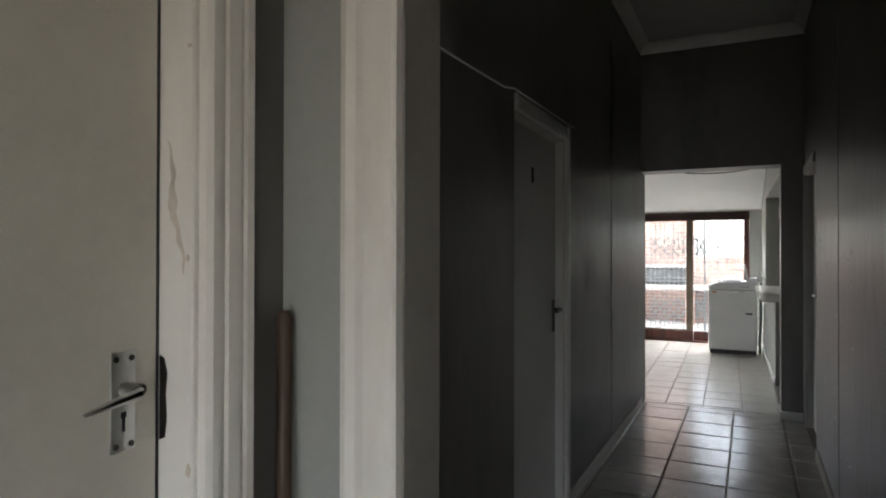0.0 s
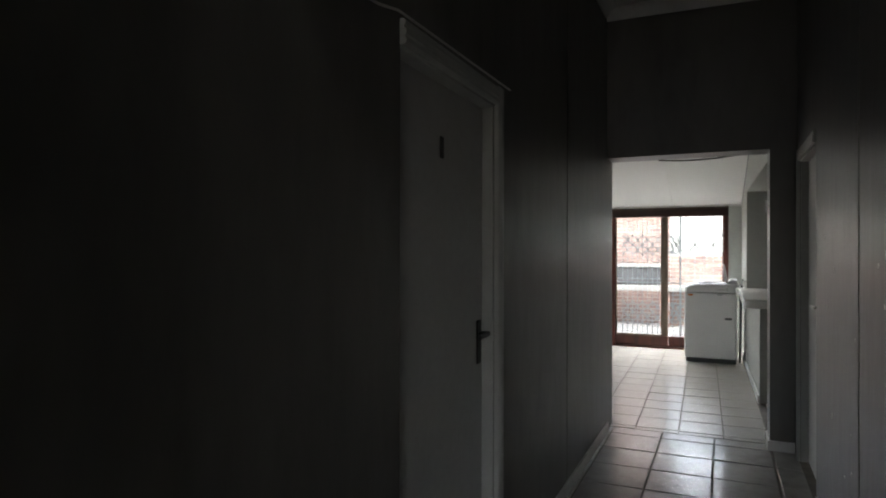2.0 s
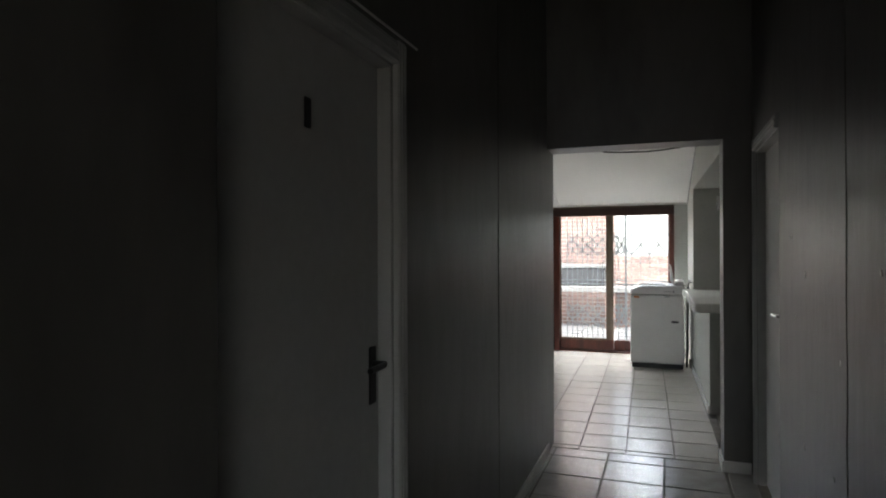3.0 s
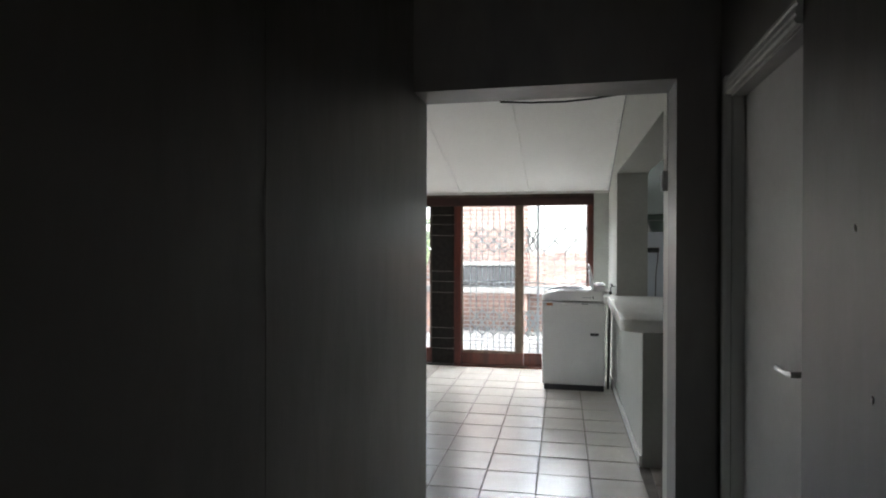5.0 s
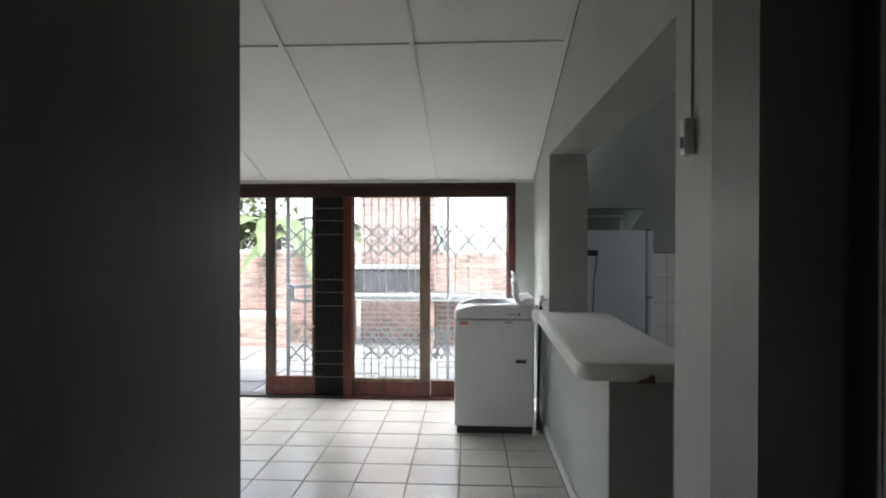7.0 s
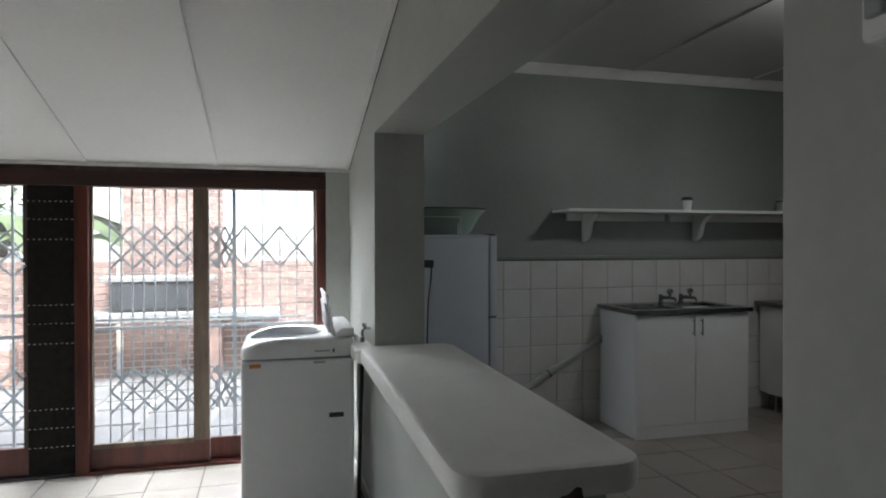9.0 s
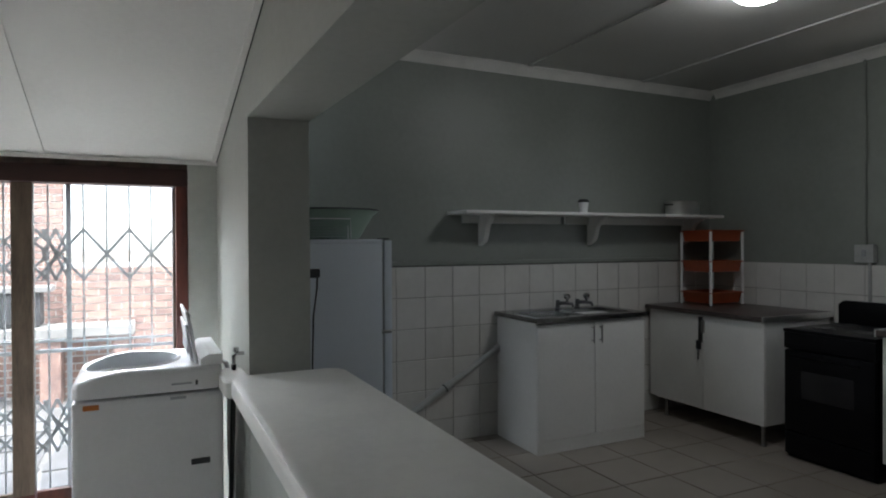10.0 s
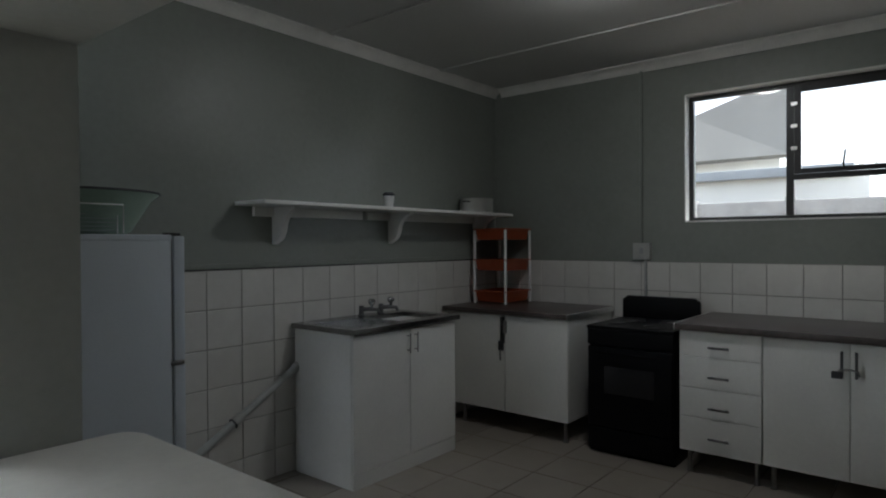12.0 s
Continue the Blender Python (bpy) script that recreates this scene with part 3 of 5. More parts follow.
pbox("sill", (-1.291, 0.167, FY - 0.04, FY + 0.1, 0.0, 0.02), WOOD_RED, sl)
pbox("jamb", (0.168, 0.234, FY - 0.045, FY + 0.1, 0, 1.892), WOOD_RED, sl)
pbox("jamb", (-3.9, -3.83, FY - 0.045, FY + 0.1, 0, 1.892), WOOD_RED, sl)
pbox("post", (-1.372, -1.292, FY - 0.04, FY + 0.1, 0, 1.892), WOOD_RED, sl)
pbox("track", (-3.83, -1.373, FY - 0.04, FY + 0.1, 0.0, 0.022), DARK_METAL, sl)


def sash(x0, x1, y, left, right, rail_mat, low, high, stile_mat, foot=0.022, bead=0.0):
    s = pbox("sash", (x0, x1, y, y + 0.04, foot, low), rail_mat, sl, "deep wooden bottom rail", 0.004)
    if left:
        pbox("stile", (x0, x0 + left, y, y + 0.04, low, high), stile_mat, s)
    if right:
        pbox("stile", (x1 - right, x1, y, y + 0.04, low, high), stile_mat, s)
    if bead:
        pbox("bottom_bead", (x0 + left, x1 - right, y - 0.004, y + 0.03, low - 0.012, low + bead), WOOD_WORN, s, "worn pale bead", 0.003)
    g = pbox("pane", (x0 + left, x1 - right, y + 0.016, y + 0.022, low + 0.001, high), GLASS_FILM, s, "clear glass under a film of dust", 0)
    g.visible_shadow = False
    return s


sash(-1.29, -0.557, FY, 0.014, 0.1, WOOD_RED, 0.17, 1.892, WOOD_WORN, bead=0.02)
sash(-0.556, 0.167, FY + 0.05, 0.0, 0.012, WOOD_RED, 0.165, 1.892, WOOD_WORN)
sash(-2.13, -1.65, FY + 0.0, 0.095, 0.03, WOOD_RED, 0.2, 1.892, WOOD_DARK, foot=0.024)
bl = thing("reed_blind", (-1.51, FY - 0.02, 0.02), "dark folded reed blind with pale dashed cords", "blind")
bm = bmesh.new()
n = 26
for i in range(n):
    x = -1.648 + i * 0.272 / n
    tube(bm, [(x + 0.005, FY - 0.015, 0.02), (x + 0.005, FY - 0.015, 1.9)], 0.0052, 6)
# added backing panel that stops daylight showing between the reeds
pbox("lining", (-1.648, -1.374, FY - 0.013, FY - 0.002, 0.02, 1.9), BLIND, bl, bevel=0)
part("reeds", bm, BLIND, bl, smooth=True)
for z in (1.79, 1.675, 1.545, 1.12, 1.0, 0.87, 0.445, 0.323, 0.2):
    bm = bmesh.new()
    for i in range(0, n - 1, 3):
        x = -1.645 + i * 0.272 / n
        box(bm, x, x + 0.011, FY - 0.0235, FY - 0.0205, z - 0.0022, z + 0.0022)
    part("cord", bm, CORD, bl)["kind"] = "stuff"
for z in (1.38, 0.68):
    part("latch_stud", lathe(bmesh.new(), (-1.655, FY - 0.03, z), [(0.004, -0.012), (0.012, -0.006), (0.012, 0.006), (0.004, 0.012)], 10), CHROME, bl)

# expanding security gate outside the glass
gate = thing("security_gate", (-1.0, 10.5, 0.0), "grey-blue expanding steel security gate behind the glass", "gate")
GY = 10.46


def bar(x, w=0.014):
    pbox("bar", (x - w / 2, x + w / 2, GY, GY + 0.012, 0.02, 1.98), GATE, gate, bevel=0)


def arm(p, q):
    bm = bmesh.new()
    d = Vector((q[0] - p[0], 0, q[1] - p[1])).normalized()
    nrm = Vector((-d.z, 0, d.x)) * 0.0075
    vs = []
    for y in (GY + 0.013, GY + 0.018):
        for c, s in ((p, 1), (q, 1), (q, -1), (p, -1)):
            vs.append(bm.verts.new((c[0] + nrm.x * s, y, c[1] + nrm.z * s)))
    for f in ((0, 1, 2, 3), (7, 6, 5, 4), (0, 4, 5, 1), (1, 5, 6, 2), (2, 6, 7, 3), (3, 7, 4, 0)):
        bm.faces.new([vs[i] for i in f])
    part("lattice_arm", bm, GATE, gate)


def lattice(xs, z0, z1):
    """Crossing arms between the bars, one full diamond for each pair of steps."""
    zm = (z0 + z1) / 2
    for a, b in zip(xs, xs[1:]):
        for p, q in (((a, z0), (b, zm)), ((a, zm), (b, z0)), ((a, zm), (b, z1)), ((a, z1), (b, zm))):
            arm(p, q)


def wide_lattice(xs, z0, z1):
    """One open zigzag: arms cross from top to bottom between every second bar."""
    for a, b in zip(xs, xs[1:]):
        arm((a, z1), (b, z0)), arm((a, z0), (b, z1))


tight = [-1.212 + 0.142 * i for i in range(6)]
wide = [-0.567, -0.325, -0.083, 0.158]
for x in tight + [-1.141 + 0.142 * i for i in range(5)] + [-0.325, -0.204, -0.083, 0.037, 0.158]:
    bar(x, 0.009)
bar(-0.40, 0.026)
for z0, z1 in ((1.345, 1.64), (0.345, 0.65)):
    lattice(tight, z0, z1)
    lattice([-0.53, -0.465, -0.4], z0, z1)
    wide_lattice(wide, z0, z1)
    arm((0.158, z1), (0.226, z1 - (z1 - z0) * 0.28)), arm((0.158, z0), (0.226, z0 + (z1 - z0) * 0.28))
pbox("cross_rail", (-1.3, 0.23, GY - 0.014, GY - 0.001, 0.925, 0.945), GATE, gate, bevel=0)
pbox("cross_rail", (-1.3, -0.4, GY - 0.014, GY - 0.001, 0.985, 1.0), GATE, gate, bevel=0)
pbox("cross_rail", (-0.4, 0.23, GY - 0.014, GY - 0.001, 0.975, 0.99), GATE, gate, bevel=0)
gp = [-1.97, -1.8, -1.63]
for x, w in ((-1.96, 0.035), (-1.795, 0.014), (-1.63, 0.014)):
    bar(x, w)
lattice(gp, 1.30, 1.62)
lattice(gp, 0.30, 0.68)
pbox("lock_box", (-1.97, -1.89, GY - 0.03, GY - 0.001, 0.90, 1.06), GATE, gate, "square lock case")
for z in (1.04, 0.90):
    pbox("cross_rail", (-1.89, -1.6, GY - 0.014, GY - 0.001, z - 0.012, z + 0.012), GATE, gate, bevel=0)

# ---- washing machine ----
WX0, WX1, WY0, WY1 = -0.285, 0.325, 9.27, 9.86
wm = thing("washing_machine", (0.02, 9.56, 0), "white top-loading washing machine with its lid open", "washing machine")
pbox("plinth", (WX0 + 0.02, WX1 - 0.01, WY0 + 0.015, WY1 - 0.015, 0.0, 0.06), PLASTIC_DARK, wm, "dark grey base", 0.006)
pbox("cabinet", (WX0, WX1, WY0, WY1, 0.055, 0.875), PLASTIC, wm, bevel=0.03, segs=4)
WCX, WCY, WHX, WHY = (WX0 + WX1) / 2, (WY0 + WY1) / 2, (WX1 - WX0) / 2 + 0.003, (WY1 - WY0) / 2 + 0.003


def deck_top(x):
    """The deck rises from the machine's front edge towards the console."""
    u = min(max((x - WX0) / 0.22, 0.0), 1.0)
    return 0.948 + 0.042 * math.sin(u * math.pi / 2)


def deck_ring(bm, grow, dz, flat=None):
    out = []
    for k in range(64):
        a = (k + 0.5) * math.tau / 64
        c, d = math.cos(a), math.sin(a)
        r = (abs(c) ** 14 + abs(d) ** 14) ** (-1 / 14)
        x, y = WCX + (WHX + grow) * r * c, WCY + (WHY + grow) * r * d
        out.append(bm.verts.new((x, y, flat if flat is not None else deck_top(x) + dz)))
    return out


def mouth_ring(bm, rx, ry, dz, flat=None):
    out = []
    for k in range(64):
        a = (k + 0.5) * math.tau / 64
        x, y = WCX - 0.075 + rx * math.cos(a), WCY + ry * math.sin(a)
        out.append(bm.verts.new((x, y, flat if flat is not None else deck_top(x) + dz)))
    return out


def join_rings(bm, rings):
    for p, q in zip(rings, rings[1:]):
        for k in range(64):
            bm.faces.new((p[k], p[(k + 1) % 64], q[(k + 1) % 64], q[k]))


bm = bmesh.new()
join_rings(bm, [deck_ring(bm, -0.02, 0, 0.884), deck_ring(bm, 0, 0, 0.885), deck_ring(bm, 0, -0.022), deck_ring(bm, -0.006, -0.008), deck_ring(bm, -0.018, 0.0),
                mouth_ring(bm, 0.215, 0.235, 0.002), mouth_ring(bm, 0.205, 0.225, 0.012), mouth_ring(bm, 0.195, 0.215, 0.009)])
part("top_deck", bm, PLASTIC, wm, smooth=True)
bm = bmesh.new()
join_rings(bm, [mouth_ring(bm, 0.1945, 0.2145, 0.0085), mouth_ring(bm, 0.188, 0.208, -0.03), mouth_ring(bm, 0.18, 0.2, 0, 0.895), mouth_ring(bm, 0.17, 0.19, 0, 0.884)])
part("tub_rim", bm, PLASTIC_PALE, wm, "pale grey lip of the open tub", True)
# shallow dark cap stands for the shade deep in the tub
bm = bmesh.new()
join_rings(bm, [mouth_ring(bm, 0.172, 0.192, 0, 0.886), mouth_ring(bm, 0.168, 0.188, 0, 0.88), mouth_ring(bm, 0.01, 0.01, 0, 0.877)])
part("tub_shade_cap", bm, PLASTIC_DARK, wm, "dark cap painting the shaded depth of the tub", True)
bm = bmesh.new()
prism(bm, [(0.205, 0.99), (0.222, 0.99), (0.2, 1.15), (0.178, 1.235), (0.165, 1.232), (0.184, 1.145)], "y", 9.34, 9.79)
lid = part("lid", soften(bm, 0.008, 2), PLASTIC, wm, "raised lid", True)
part("lid_fold", soften(prism(bmesh.new(), [(0.19, 1.0), (0.201, 1.0), (0.176, 1.17), (0.166, 1.17)], "y", 9.36, 9.77), 0.004), PLASTIC_PALE, lid, "folded front half of the lid", True)
pbox("lid_window", (0.176, 0.186, 9.4, 9.73, 1.03, 1.1), PLASTIC_GREY, lid, bevel=0.003)
pbox("lid_latch", (0.18, 0.192, 9.36, 9.39, 1.13, 1.22), CHROME, lid, bevel=0.003)
bm = prism(bmesh.new(), [(0.225, 0.99), (0.225, 1.02), (0.26, 1.04), (0.325, 1.04), (0.325, 0.99)], "y", WY0 + 0.01, WY1 - 0.01)
part("console", soften(bm, 0.01, 2), PLASTIC, wm, "raised rear console", True)
pbox("hand_grip", (0.185, 0.265, WY0 - 0.002, WY0 + 0.005, 0.545, 0.572), PLASTIC_DARK, wm, "dark recessed grip", 0.0015)
pbox("sticker", (WX0 + 0.045, WX0 + 0.105, WY0 - 0.0015, WY0 + 0.003, 0.838, 0.86), ORANGE_LB, wm, "small orange sticker", 0)
pbox("badge", (0.105, 0.19, WY0 - 0.006, WY0 - 0.002, 0.915, 0.923), PLASTIC_GREY, wm, "grey lettering bar", 0)
pbox("badge", (0.205, 0.215, WY0 - 0.006, WY0 - 0.002, 0.908, 0.93), PLASTIC_DARK, wm, "dark mark", 0)
pbox("badge", (0.1, 0.165, WY0 - 0.002, WY0 + 0.003, 0.85, 0.862), PLASTIC_GREY, wm, "grey label bar", 0)
ptube("hose", [(0.33, 9.46, 0.98), (0.352, 9.4, 0.97), (0.362, 9.36, 0.9), (0.358, 9.34, 0.6), (0.37, 9.34, 0.35), (0.36, 9.38, 0.1)], 0.013, PLASTIC, wm, "white ribbed inlet hose", 10)
tapw = thing("wall_tap", (0.39, 9.36, 1.0), "small chrome tap on the wall behind the washer", "tap")
ptube("spout", [(0.43, 9.3, 1.03), (0.385, 9.3, 1.03), (0.375, 9.3, 1.02), (0.375, 9.3, 0.98)], 0.009, CHROME, tapw)
ptube("knob", [(0.385, 9.3, 1.04), (0.385, 9.3, 1.06)], 0.013, CHROME, tapw, seg=10)
ptube("waste_hose", [(0.375, 9.3, 0.98), (0.37, 9.31, 0.7), (0.36, 9.33, 0.3), (0.355, 9.33, 0.02)], 0.012, CABLE, tapw, "dark hose")

# ---- breakfast counter ----
CT_Y0, CT_Y1, CT_Z0, CT_Z1 = 7.17, 9.36, 0.872, 0.955
def rounded_rect(x0, x1, y0, y1, r, n=6, corners=(1, 1, 1, 1)):
    out = []
    for (cx, cy, a0), on in zip(((x1 - r, y1 - r, 0), (x0 + r, y1 - r, 90), (x0 + r, y0 + r, 180), (x1 - r, y0 + r, 270)), corners):
        for i in range(n + 1):
            a = radians(a0 + 90 * i / n)
            out.append((cx + r * math.cos(a), cy + r * math.sin(a)))
    return out
bm = prism(bmesh.new(), rounded_rect(0.335, 0.855, CT_Y0, 9.155, 0.09), "z", CT_Z0, CT_Z1)
soften(bm, 0.03, 4)
bm.verts.ensure_lookup_table()
counter = thing("breakfast_counter", (0.59, 8.2, CT_Z0), "thick cream painted counter slab with rounded chipped edge", "counter")
part("slab", bm, COUNTER, counter, smooth=True)
bm = prism(bmesh.new(), rounded_rect(0.305, side(9.2) - 0.003, 9.05, 9.38, 0.05), "z", CT_Z0 + 0.002, CT_Z1 - 0.002)
part("slab_tongue", soften(bm, 0.025, 3), COUNTER, counter, "short tongue beside the pillar", True)
chip_poly = [(0.585, CT_Z0 - 0.004), (0.6, CT_Z0 + 0.012), (0.622, CT_Z0 + 0.018), (0.642, CT_Z0 + 0.034), (0.656, CT_Z0 + 0.03), (0.662, CT_Z0 - 0.004)]
part("chip", prism(bmesh.new(), chip_poly, "y", CT_Y0 - 0.001, CT_Y0 + 0.04), WOOD_DARK, counter, "dark broken chip")

# ---- fridge corner ----
FX0, FX1, FYa, FYb, FZ = 0.735, 1.275, 9.73, 10.33, 1.565
fr = thing("fridge", (1.0, 10.03, 0), "pale blue-white upright fridge freezer beside the pillar", "fridge")
pbox("cabinet", (FX0, FX1, FYa, FYb, 0.03, FZ), FRIDGE, fr, bevel=0.008, segs=2)
pbox("top_cap", (FX0, FX1 + 0.002, FYa - 0.003, FYb + 0.003, FZ - 0.02, FZ + 0.006), FRIDGE, fr, bevel=0.004)
pbox("door", (FX1 + 0.012, FX1 + 0.06, FYa, FYb, 0.06, 1.015), FRIDGE, fr, bevel=0.008, segs=2)
pbox("freezer_door", (FX1 + 0.012, FX1 + 0.06, FYa, FYb, 1.03, FZ), FRIDGE, fr, bevel=0.008, segs=2)
pbox("seal", (FX1, FX1 + 0.012, FYa + 0.012, FYb - 0.012, 0.07, FZ - 0.01), PLASTIC_GREY, fr, "grey door seal", 0)
pbox("hinge", (FX1 - 0.005, FX1 + 0.055, FYa - 0.006, FYa + 0.03, 1.012, 1.028), STEEL, fr, "dark hinge", 0.003)
pbox("hinge", (FX1 - 0.02, FX1 + 0.045, FYa + 0.004, FYa + 0.04, FZ + 0.002, FZ + 0.014), DARK_METAL, fr, "dark hinge", 0.003)
for x in (FX0 + 0.04, FX1 - 0.04):
    for y in (FYa + 0.05, FYb - 0.05):
        ptube("foot", [(x, y, 0), (x, y, 0.035)], 0.02, PLASTIC_DARK, fr, seg=10)
bowl_prof = [(0.17, 0.0), (0.19, 0.01), (0.22, 0.06), (0.27, 0.145), (0.3, 0.168), (0.306, 0.175), (0.3, 0.178), (0.264, 0.148), (0.215, 0.07), (0.18, 0.018), (0.02, 0.014)]
basin = solid("wash_basin", lathe(bmesh.new(), (1.03, 10.02, FZ + 0.008), bowl_prof, 40), GREEN_PL, "large pale green plastic wash basin on the fridge", "basin", (1.03, 10.02, FZ + 0.008))
ptr = lathe(bmesh.new(), (1.03, 10.02, FZ + 0.008), [(0.302, 0.172), (0.31, 0.174), (0.31, 0.181), (0.3, 0.182)], 40)
rimob = part("rim", ptr, PLASTIC_DARK, basin, "dark rim", True)
rk = thing("dish_rack", (0.95, 9.8, FZ + 0.006), "white wire dish rack standing on the fridge", "dish rack")
rx0, rx1, ry0, ry1, rz = 0.78, 1.085, 9.745, 9.8, FZ + 0.01
for y in (ry0, ry1):
    ptube("wire_frame", [(rx0, y, rz), (rx0, y, rz + 0.115), (rx1, y, rz + 0.115), (rx1, y, rz)], 0.004, PLASTIC, rk)
for k in range(6):
    ptube("wire", [(rx0, ry1, rz + 0.012 + 0.016 * k), (rx1, ry1, rz + 0.012 + 0.016 * k)], 0.0016, PLASTIC_GREY, rk)
plug = thing("wall_socket", (0.71, 9.6, 1.38), "white wall socket with a black plug and cord", "socket")
pbox("plate", (0.69, 0.712, 9.52, 9.64, 1.32, 1.44), PLASTIC, plug, bevel=0.004)
pbox("plug_body", (0.712, 0.86, 9.57, 9.61, 1.36, 1.41), PLASTIC_DARK, plug, bevel=0.012, segs=2)
ptube("cord", [(0.85, 9.6, 1.37), (0.85, 9.61, 1.3), (0.835, 9.63, 1.15), (0.83, 9.64, 0.9), (0.83, 9.64, 0.4)], 0.005, CABLE, plug)

# ---- sink unit ----
def bar_handle(parent, a, b, out, r=0.006, material=None):
    """A bar handle from a to b, held off the front along out."""
    a, b, o = Vector(a), Vector(b), Vector(out)
    d = (b - a) * 0.14
    h = part("handle", tube(bmesh.new(), [a + o, b + o], r), material or STEEL, parent, "brushed steel bar handle", True)
    for p in (a + d, b - d):
        part("stand_off", tube(bmesh.new(), [p, p + o], r * 0.7, 6), material or STEEL, h, smooth=True)


SX0, SX1, SY = 2.555, 3.57, 10.0
sk = thing("sink_cabinet", ((SX0 + SX1) / 2, 10.28, 0), "white sink cabinet with two doors and steel handles", "cabinet")
pbox("body", (SX0, SX1, SY + 0.018, KB - 0.03, 0.0, 0.965), CABINET, sk, bevel=0.002)
pbox("plinth", (SX0, SX1, SY + 0.002, SY + 0.017, 0.0, 0.095), CABINET, sk, bevel=0.002)
SM = (SX0 + SX1) / 2 + 0.015
for a, b, hx in ((SX0 + 0.002, SM - 0.002, SM - 0.03), (SM + 0.002, SX1 - 0.002, SM + 0.045)):
    dr = pbox("door", (a, b, SY, SY + 0.016, 0.1, 0.95), CABINET, sk, bevel=0.002)
    bar_handle(dr, (hx, SY, 0.79), (hx, SY, 0.925), (0, -0.03, 0))
st = thing("sink", ((SX0 + SX1) / 2, 10.28, 0.966), "stainless steel sink top with bowl and drainer", "sink")
bm = bmesh.new()
bx0, bx1, by0, by1, zt = 3.05, 3.5, 10.08, 10.45, 0.998
for d in ((SX0 - 0.02, bx0, SY - 0.03, KB - 0.02), (bx1, SX1 + 0.02, SY - 0.03, KB - 0.02), (bx0, bx1, SY - 0.03, by0), (bx0, bx1, by1, KB - 0.02)):
    box(bm, d[0], d[1], d[2], d[3], 0.966, zt)
part("deck", bm, SINK_STEEL, st)
bm = bmesh.new()
for d in ((bx0 - 0.002, bx0 + 0.004, by0, by1, 0.85, zt - 0.002), (bx1 - 0.004, bx1 + 0.002, by0, by1, 0.85, zt - 0.002), (bx0, bx1, by0 - 0.002, by0 + 0.004, 0.85, zt - 0.002), (bx0, bx1, by1 - 0.004, by1 + 0.002, 0.85, zt - 0.002), (bx0, bx1, by0, by1, 0.84, 0.85)):
    box(bm, *d)
part("bowl", bm, SINK_STEEL, st, "sunken steel bowl")
for i in range(7):
    pbox("drainer_rib", (2.6, 2.98, 10.1 + 0.05 * i, 10.112 + 0.05 * i, zt - 0.001, zt + 0.003), SINK_STEEL, st, bevel=0.001)
pbox("raised_rim", (SX0 - 0.02, SX1 + 0.02, SY - 0.03, SY - 0.022, zt - 0.001, zt + 0.006), STEEL, st, bevel=0.002)
for x in (3.1, 3.3):
    tp = thing("pillar_tap", (x, 10.5, zt), "chrome tap with round knob behind the sink", "tap", "sink taps")
    ptube("stem", [(x, 10.5, zt - 0.002), (x, 10.5, zt + 0.012), (x, 10.5, zt + 0.013), (x, 10.5, zt + 0.075)], [0.027, 0.027, 0.02, 0.018], CHROME_DULL, tp, seg=12)
    ptube("spout", [(x - 0.01, 10.505, zt + 0.045), (x + 0.04, 10.46, zt + 0.05), (x + 0.085, 10.42, zt + 0.045), (x + 0.092, 10.413, zt + 0.02)], [0.017, 0.015, 0.013, 0.012], CHROME_DULL, tp, seg=10)
    part("knob", lathe(bmesh.new(), (x + 0.055, 10.45, zt + 0.06), [(0.01, 0), (0.011, 0.02), (0.024, 0.028), (0.028, 0.042), (0.026, 0.055), (0.018, 0.064), (0.006, 0.066)], 8), CHROME, tp, "fluted round knob", True)
wp = thing("waste_pipe", (2.2, 10.56, 0.28), "grey plastic waste pipe sloping along the tiles", "pipe")
p0, p1 = Vector((2.55, 10.555, 0.70)), Vector((1.62, 10.56, 0.165))
ptube("pipe", [p0, p1], 0.024, PVC, wp, seg=14)
pm = p0.lerp(p1, 0.47)
ptube("coupling", [pm - (p1 - p0) * 0.025, pm + (p1 - p0) * 0.025], 0.031, PVC, wp, seg=14)
ptube("clip", [pm + (p1 - p0) * 0.03, pm + (p1 - p0) * 0.037], 0.034, PLASTIC_DARK, wp, seg=14)
ptube("elbow", [p0 + Vector((-0.02, 0, -0.012)), p0 + Vector((0.02, -0.0, 0.012))], 0.03, PVC, wp, seg=14)

# ---- corner cabinet, stove, drawer unit ----
KF = 4.152
def steel_leg(parent, x, y, top):
    ptube("leg", [(x, y, 0), (x, y, 0.012), (x, y, 0.013), (x, y, top)], [0.022, 0.022, 0.014, 0.014], STEEL, parent, "steel leg", 10)


cc = thing("corner_cabinet", (4.55, 10.0, 0), "white corner cabinet with padlocked doors on short legs", "cabinet")
CY0, CY1 = 9.385, 10.56
pbox("body", (KF + 0.018, 4.93, CY0, CY1, 0.165, 0.945), CABINET, cc, bevel=0.002)
for a, b in ((CY0 + 0.001, 9.945), (9.949, 10.47)):
    pbox("door", (KF, KF + 0.016, a, b, 0.165, 0.94), CABINET, cc, bevel=0.002)
for y in (CY0 + 0.05, 10.4):
    for x in (KF + 0.06, 4.85):
        steel_leg(cc, x, y, 0.17)
lockp = pbox("hasp", (KF - 0.012, KF - 0.001, 9.947, 9.987, 0.72, 0.93), DARK_METAL, cc, "dark metal hasp", 0.003)
pbox("hasp_strap", (KF - 0.016, KF - 0.002, 9.925, 9.955, 0.80, 0.90), STEEL, lockp, bevel=0.003)
